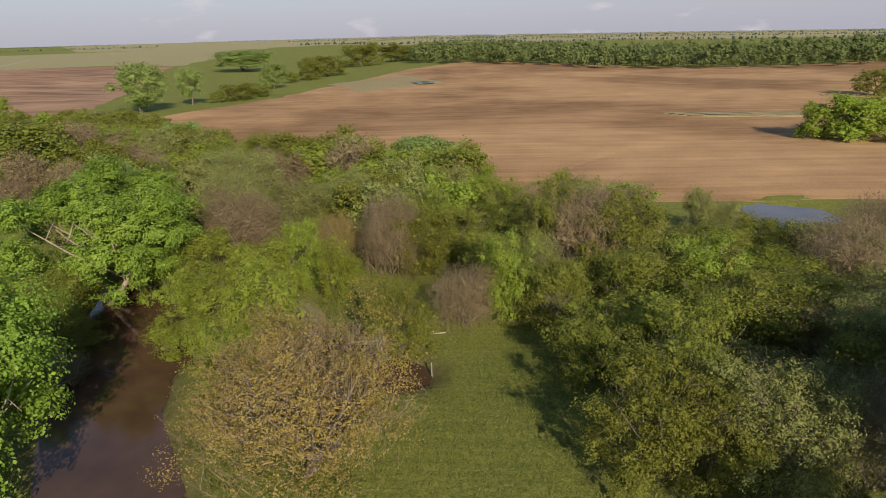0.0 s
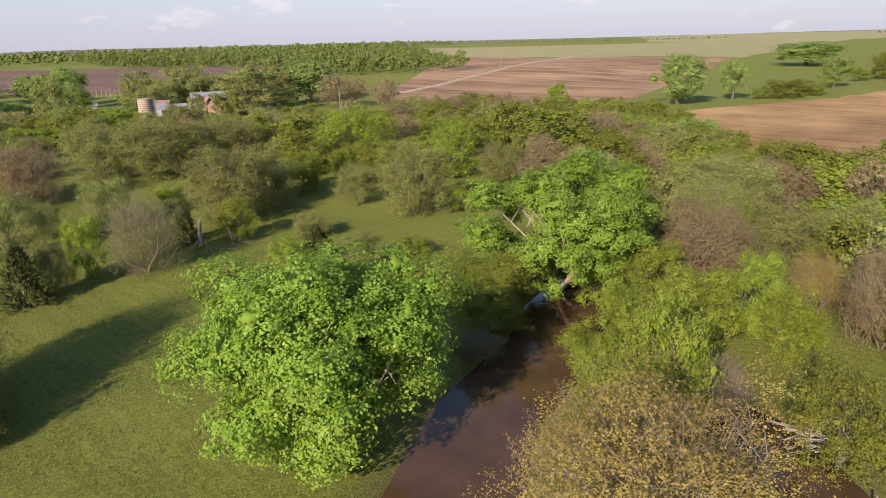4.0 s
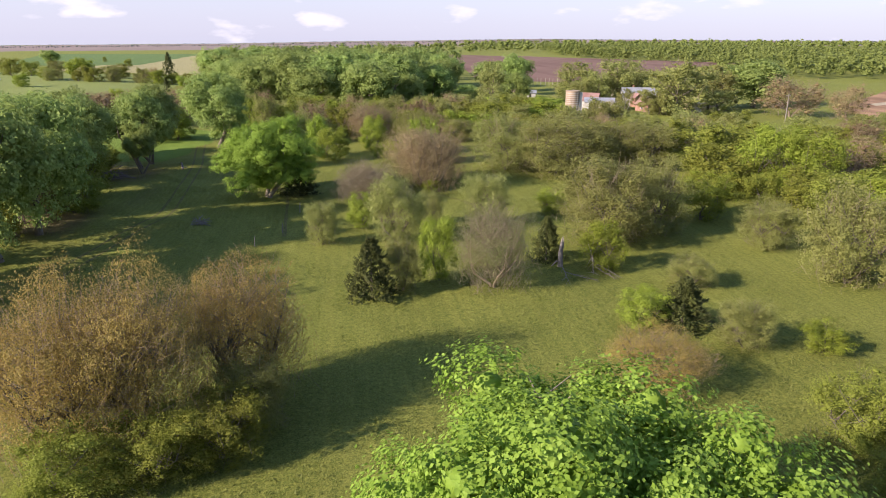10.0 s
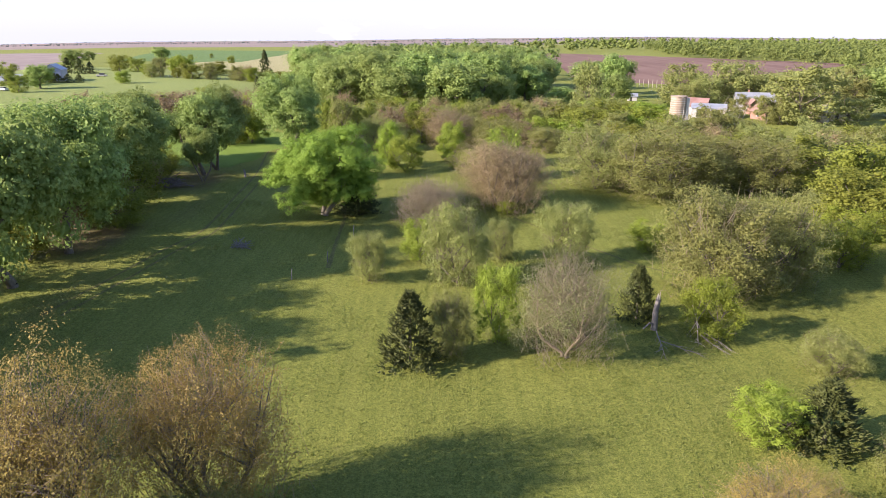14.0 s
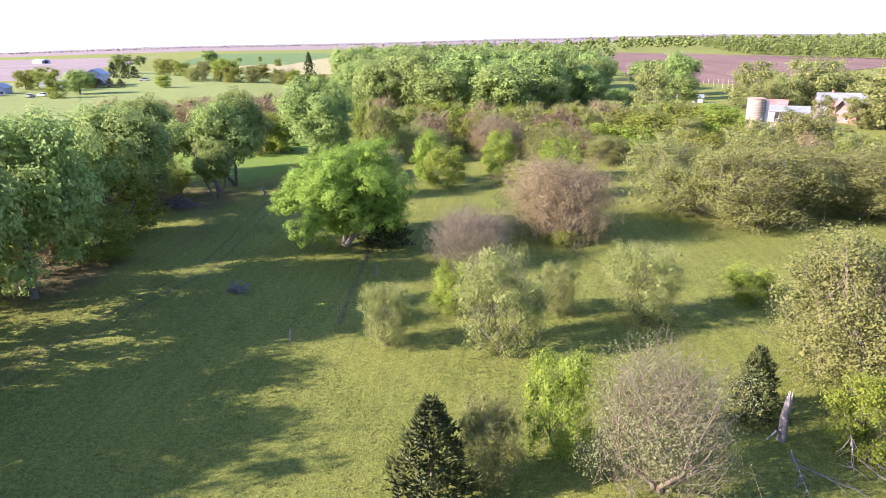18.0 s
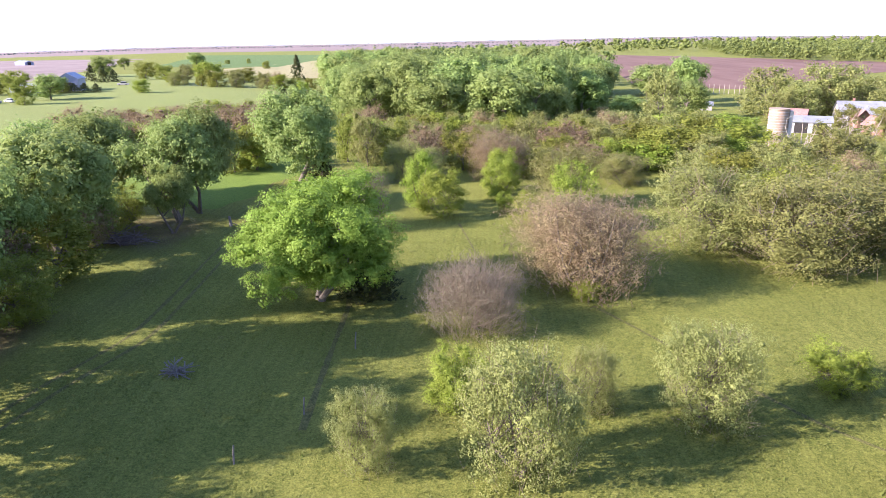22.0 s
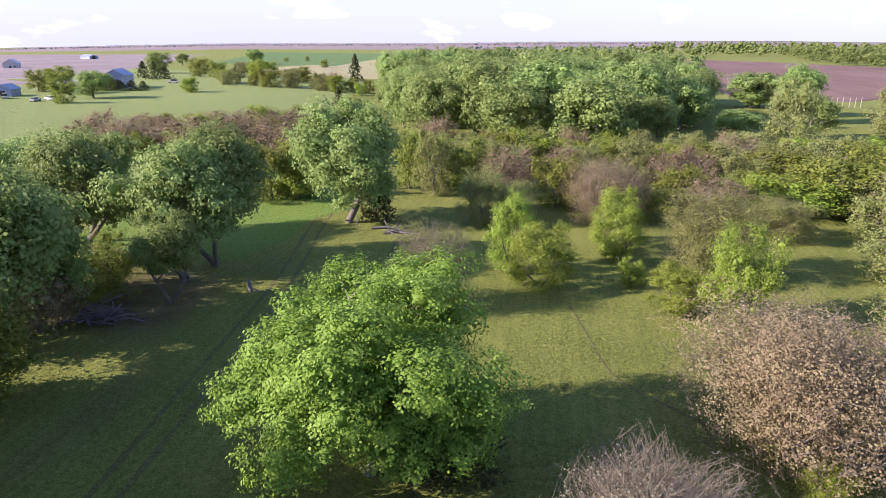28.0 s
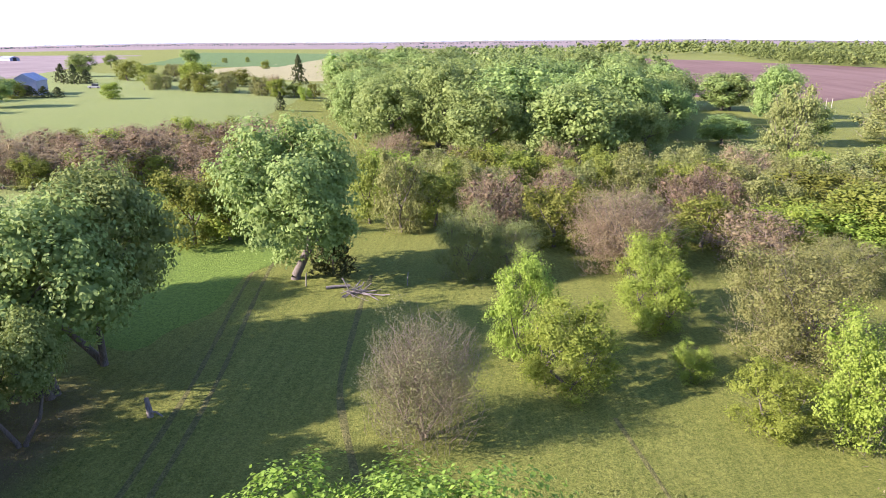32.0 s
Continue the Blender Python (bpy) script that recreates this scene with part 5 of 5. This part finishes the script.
def gable_roof(sx, sy, rise, z, over=0.4, thick=0.14):
    """Two pitched slabs with eaves, ridge along y."""
    bm = bmesh.new()
    for s in (-1, 1):
        prof = [(s * (sx / 2 + over), z - over * rise / (sx / 2)), (0, z + rise), (0, z + rise + thick), (s * (sx / 2 + over), z - over * rise / (sx / 2) + thick)]
        a = [bm.verts.new((px, -sy / 2 - over, pz)) for px, pz in prof]
        b = [bm.verts.new((px, sy / 2 + over, pz)) for px, pz in prof]
        bm.faces.new(a)
        bm.faces.new(b[::-1])
        for k in range(4):
            bm.faces.new((a[k], b[k], b[(k + 1) % 4], a[(k + 1) % 4]))
    bmesh.ops.recalc_face_normals(bm, faces=bm.faces)
    return bm


def gabled_body(sx, sy, wall, rise):
    bm = bmesh.new()
    prof = [(-sx / 2, -0.3), (sx / 2, -0.3), (sx / 2, wall), (0, wall + rise - 0.02), (-sx / 2, wall)]
    a = [bm.verts.new((px, -sy / 2, pz)) for px, pz in prof]
    b = [bm.verts.new((px, sy / 2, pz)) for px, pz in prof]
    bm.faces.new(a)
    bm.faces.new(b[::-1])
    for k in range(5):
        bm.faces.new((a[k], b[k], b[(k + 1) % 5], a[(k + 1) % 5]))
    bmesh.ops.recalc_face_normals(bm, faces=bm.faces)
    return bm


def building(name, x, y, sx, sy, wall, rise, turn_by, walls, roof, label, category, doors=(), windows=(), chimney=False):
    """A gabled building: doors and windows are (side, along, bottom, width, height), side one of w e s n."""
    ob = thing(name, x, y, label, category, turn_by)
    part("wall", gabled_body(sx, sy, wall, rise), walls, ob)
    part("roof", gable_roof(sx, sy, rise, wall), roof, ob)
    for kind, some in (("door", doors), ("window", windows)):
        for side, along, low, w, h in some:
            ew = side in "we"
            px = (sx / 2 + 0.01) * (1 if side == "e" else -1) if ew else along
            py = along if ew else (sy / 2 + 0.01) * (1 if side == "n" else -1)
            opening = part(kind, box(0.1 if ew else w, w if ew else 0.1, h, px, py, low, 0.01), DOORWAY_SHADE if kind == "door" else GLASS, ob)
            part("frame", box(0.06 if ew else w + 0.3, w + 0.3 if ew else 0.06, h + 0.2, px, py, low - 0.1, 0.01), WHITE_PAINT, opening)
    if chimney:
        part("chimney", box(0.6, 0.6, 1.6, 0.6, sy * 0.2, wall + rise - 0.7, 0.03), BRICK_RED, ob)
    return ob


silo = thing("farm_silo", 66.0, 231.0, "tall roofless concrete stave silo with a side chute", "silo")
part("shell", drum(2.2, 2.15, 8.6, n=40), CONCRETE, silo)
for k in range(13):
    part("hoop", drum(2.235, 2.235, 0.05, z=0.5 + 0.62 * k, n=40), GALV, silo)
part("rim", drum(2.3, 2.3, 0.22, z=8.5, n=40), CONCRETE, silo)
part("chute", box(0.9, 1.0, 8.3, 2.35, -0.9, 0, 0.05), WHITE_PAINT, silo)
building("barn", 82.5, 265.5, 6.5, 9, 3.0, 2.3, 62, WHITE_PAINT, RED_ROOF, "old white barn with a faded red roof", "barn", [("s", 0, 0, 3, 3)], [("e", -3, 1.5, 0.9, 1.0), ("e", 3, 1.5, 0.9, 1.0)])
building("machine_shed", 84.0, 255.5, 6, 10, 3.0, 1.2, 70, WHITE_PAINT, GREY_ROOF, "low white machine shed with a grey metal roof", "shed", [("w", 2.0, 0, 3.2, 2.6), ("w", -2.4, 0, 3.2, 2.6)])
building("farmhouse", 108.0, 276.0, 10, 14, 3.4, 3.0, 75, WHITE_PAINT, GREY_ROOF, "farmhouse with a wide grey roof among trees", "house", [("w", 0, 0, 1.1, 2.1)], [("w", -4, 0.9, 1.2, 1.3), ("w", 4, 0.9, 1.2, 1.3), ("s", 0, 0.9, 1.2, 1.3)], True)
building("brick_outhouse", 100.5, 252.0, 5, 6.5, 2.6, 2.0, 20, BRICK_RED, RED_ROOF, "small red brick outbuilding with a red roof", "shed", [("s", -1, 0, 1.2, 2.1)], [("w", 0, 0.9, 1.0, 1.0), ("s", 1.4, 0.9, 0.9, 1.0)])
building("brick_outhouse", 103.0, 268.0, 3, 3.5, 3.6, 1.4, 10, BRICK_RED, RED_ROOF, "narrow red outbuilding with a pointed red roof", "shed", [("s", 0, 0, 0.9, 2.0)])
building("bungalow", 123.0, 254.0, 7, 12, 2.7, 1.8, 85, TAN_PAINT, TAN_PAINT, "tan bungalow half hidden by trees", "house", [("w", 0, 0, 1.0, 2.1)], [("w", -3.5, 0.9, 1.3, 1.1), ("w", 3.5, 0.9, 1.3, 1.1)])
building("garden_shed", 75.2, 317.0, 2.6, 3.6, 2.0, 0.9, 80, WHITE_PAINT, GREY_ROOF, "small white garden shed on the grass", "shed", [("w", 0.6, 0, 0.9, 1.8)])
tank = thing("stock_tank", 116.5, 247.0, "round galvanised stock tank", "tank")
part("shell", drum(1.7, 1.7, 1.5, n=28), GALV, tank)
part("rim", drum(1.76, 1.76, 0.1, z=1.46, n=28), WHITE_PAINT, tank)
building("pole_barn", -189.0, 366.0, 8.5, 11, 5.6, 2.4, 15, BLUE_METAL, BLUE_METAL, "tall blue-grey metal pole barn behind cedars", "barn", [("s", 0, 0, 3.2, 4.0)])
building("equipment_shed", -203.0, 356.0, 7, 13, 2.6, 1.2, 80, BLUE_METAL, GREY_ROOF, "low shed with a pale metal roof under trees", "shed", [("w", 0, 0, 3.2, 2.3)])
building("store_shed", -205.0, 322.0, 6, 7, 2.8, 1.6, 15, BLUE_METAL, BLUE_METAL, "small blue shed at the field's edge", "shed", [("s", 0, 0, 2.0, 2.2)])
building("far_barn", 842.0, -30.0, 14, 34, 5, 3, 80, TAN_PAINT, WHITE_PAINT, "long pale barn at the far wood's edge", "barn", [("w", 0, 0, 4, 4), ("w", 10, 0, 4, 4)])
building("far_farmhouse", -425.0, 585.0, 10, 14, 4, 3, 30, WHITE_PAINT, GREY_ROOF, "distant white farmhouse among dark trees", "house", [("s", 0, 0, 1.2, 2.1)], [("s", 3, 1, 1.2, 1.3)])
building("far_machine_hall", -551.0, 856.0, 10, 24, 3.5, 2, 60, BLUE_METAL, GREY_ROOF, "distant long grey machine hall", "barn", [("s", 0, 0, 4, 4)])


def vehicle(name, x, y, turn_by, paint, label, tall=1.5, length=4.6):
    ob = thing(name, x, y, label, "vehicle", turn_by)
    part("body", box(1.8, length, 0.75, 0, 0, 0.4, 0.12), paint, ob)
    part("cab", box(1.6, length * 0.5, tall - 0.9, 0, -length * 0.05, 1.1, 0.18), GLASS, ob)
    part("roof", box(1.45, length * 0.42, 0.1, 0, -length * 0.05, tall + 0.18, 0.04), paint, ob)
    for sx in (-0.8, 0.8):
        for sy in (-0.3, 0.3):
            bm = bmesh.new()
            bmesh.ops.create_cone(bm, cap_ends=True, segments=16, radius1=0.36, radius2=0.36, depth=0.25, matrix=Matrix.Translation((sx, sy * length, 0.36)) @ Matrix.Rotation(math.pi / 2, 4, "Y"))
            part("wheel", bm, TYRE, ob)
    return ob


vehicle("parked_van", -198.6, 313.0, 40, WHITE_PAINT, "white van parked beside the shed", 1.9, 5.2)
vehicle("parked_trailer", -204.0, 314.0, 60, GALV, "grey trailer parked beside the shed", 1.6, 5.0)
vehicle("parked_car", -182.0, 307.0, 10, WHITE_PAINT, "pale car parked on the grass", 1.4, 4.5)
vehicle("parked_car", -181.0, 313.0, 70, GALV, "grey car parked on the grass", 1.4, 4.5)
vehicle("parked_pickup", -181.0, 395.0, 100, WHITE_PAINT, "white pickup parked near the cedars", 1.7, 5.2)
vehicle("parked_tractor", 70.0, 268.0, 30, BRICK_RED, "small red tractor on the farm grass", 1.6, 3.2)
timber = thing("timber_stack", -214.6, 318.0, "dark stack of timber beside the shed", "timber stack", 80)
for k in range(6):
    part("beam", box(0.5, 9, 0.35, (k % 3) * 0.55 - 0.55, 0, 0.36 * (k // 3), 0.03), DARK_WOOD, timber)


def utility_pole(x, y, h):
    ob = thing("utility_pole", x, y, "tall wooden utility pole beside the road", "utility pole", 25, "poles along the road")
    part("shaft", drum(0.19, 0.13, h + 0.5, z=-0.5, n=10), GREY_WOOD, ob)
    arm = part("crossarm", box(2.4, 0.12, 0.14, 0, 0.16, h - 0.7, 0.02), GREY_WOOD, ob)
    for k in (-1.05, -0.4, 0.4, 1.05):
        part("insulator", drum(0.06, 0.04, 0.18, k, 0.16, h - 0.56, 8), WHITE_PAINT, arm)


for x, y, h in ((215.0, 249.5, 8.5), (338.0, 325.5, 9.0), (480.0, 396.0, 9.0), (748.0, 574.0, 9.0), (130.0, 216.0, 8.5)):
    utility_pole(x, y, h)
for k in range(9):
    post = thing("field_post", 93.0 + 2.2 * k, 381.5 + 0.4 * (k % 3), "tall pale wooden post at the field's edge", "post", 0, "posts at the field's edge")
    part("shaft", drum(0.14, 0.11, 4.2, z=-0.3, n=8), WHITE_WOOD, post)
for k in range(26):
    post = thing("pasture_post", -158.0 + 2.6 * k, 392.0 + 3.0 * math.sin(k * 0.5), "grey pasture fence post", "post", 0, "pasture fence posts")
    part("shaft", drum(0.09, 0.07, 1.5 + 0.3 * (k % 2), z=-0.2, n=7), GREY_WOOD, post)
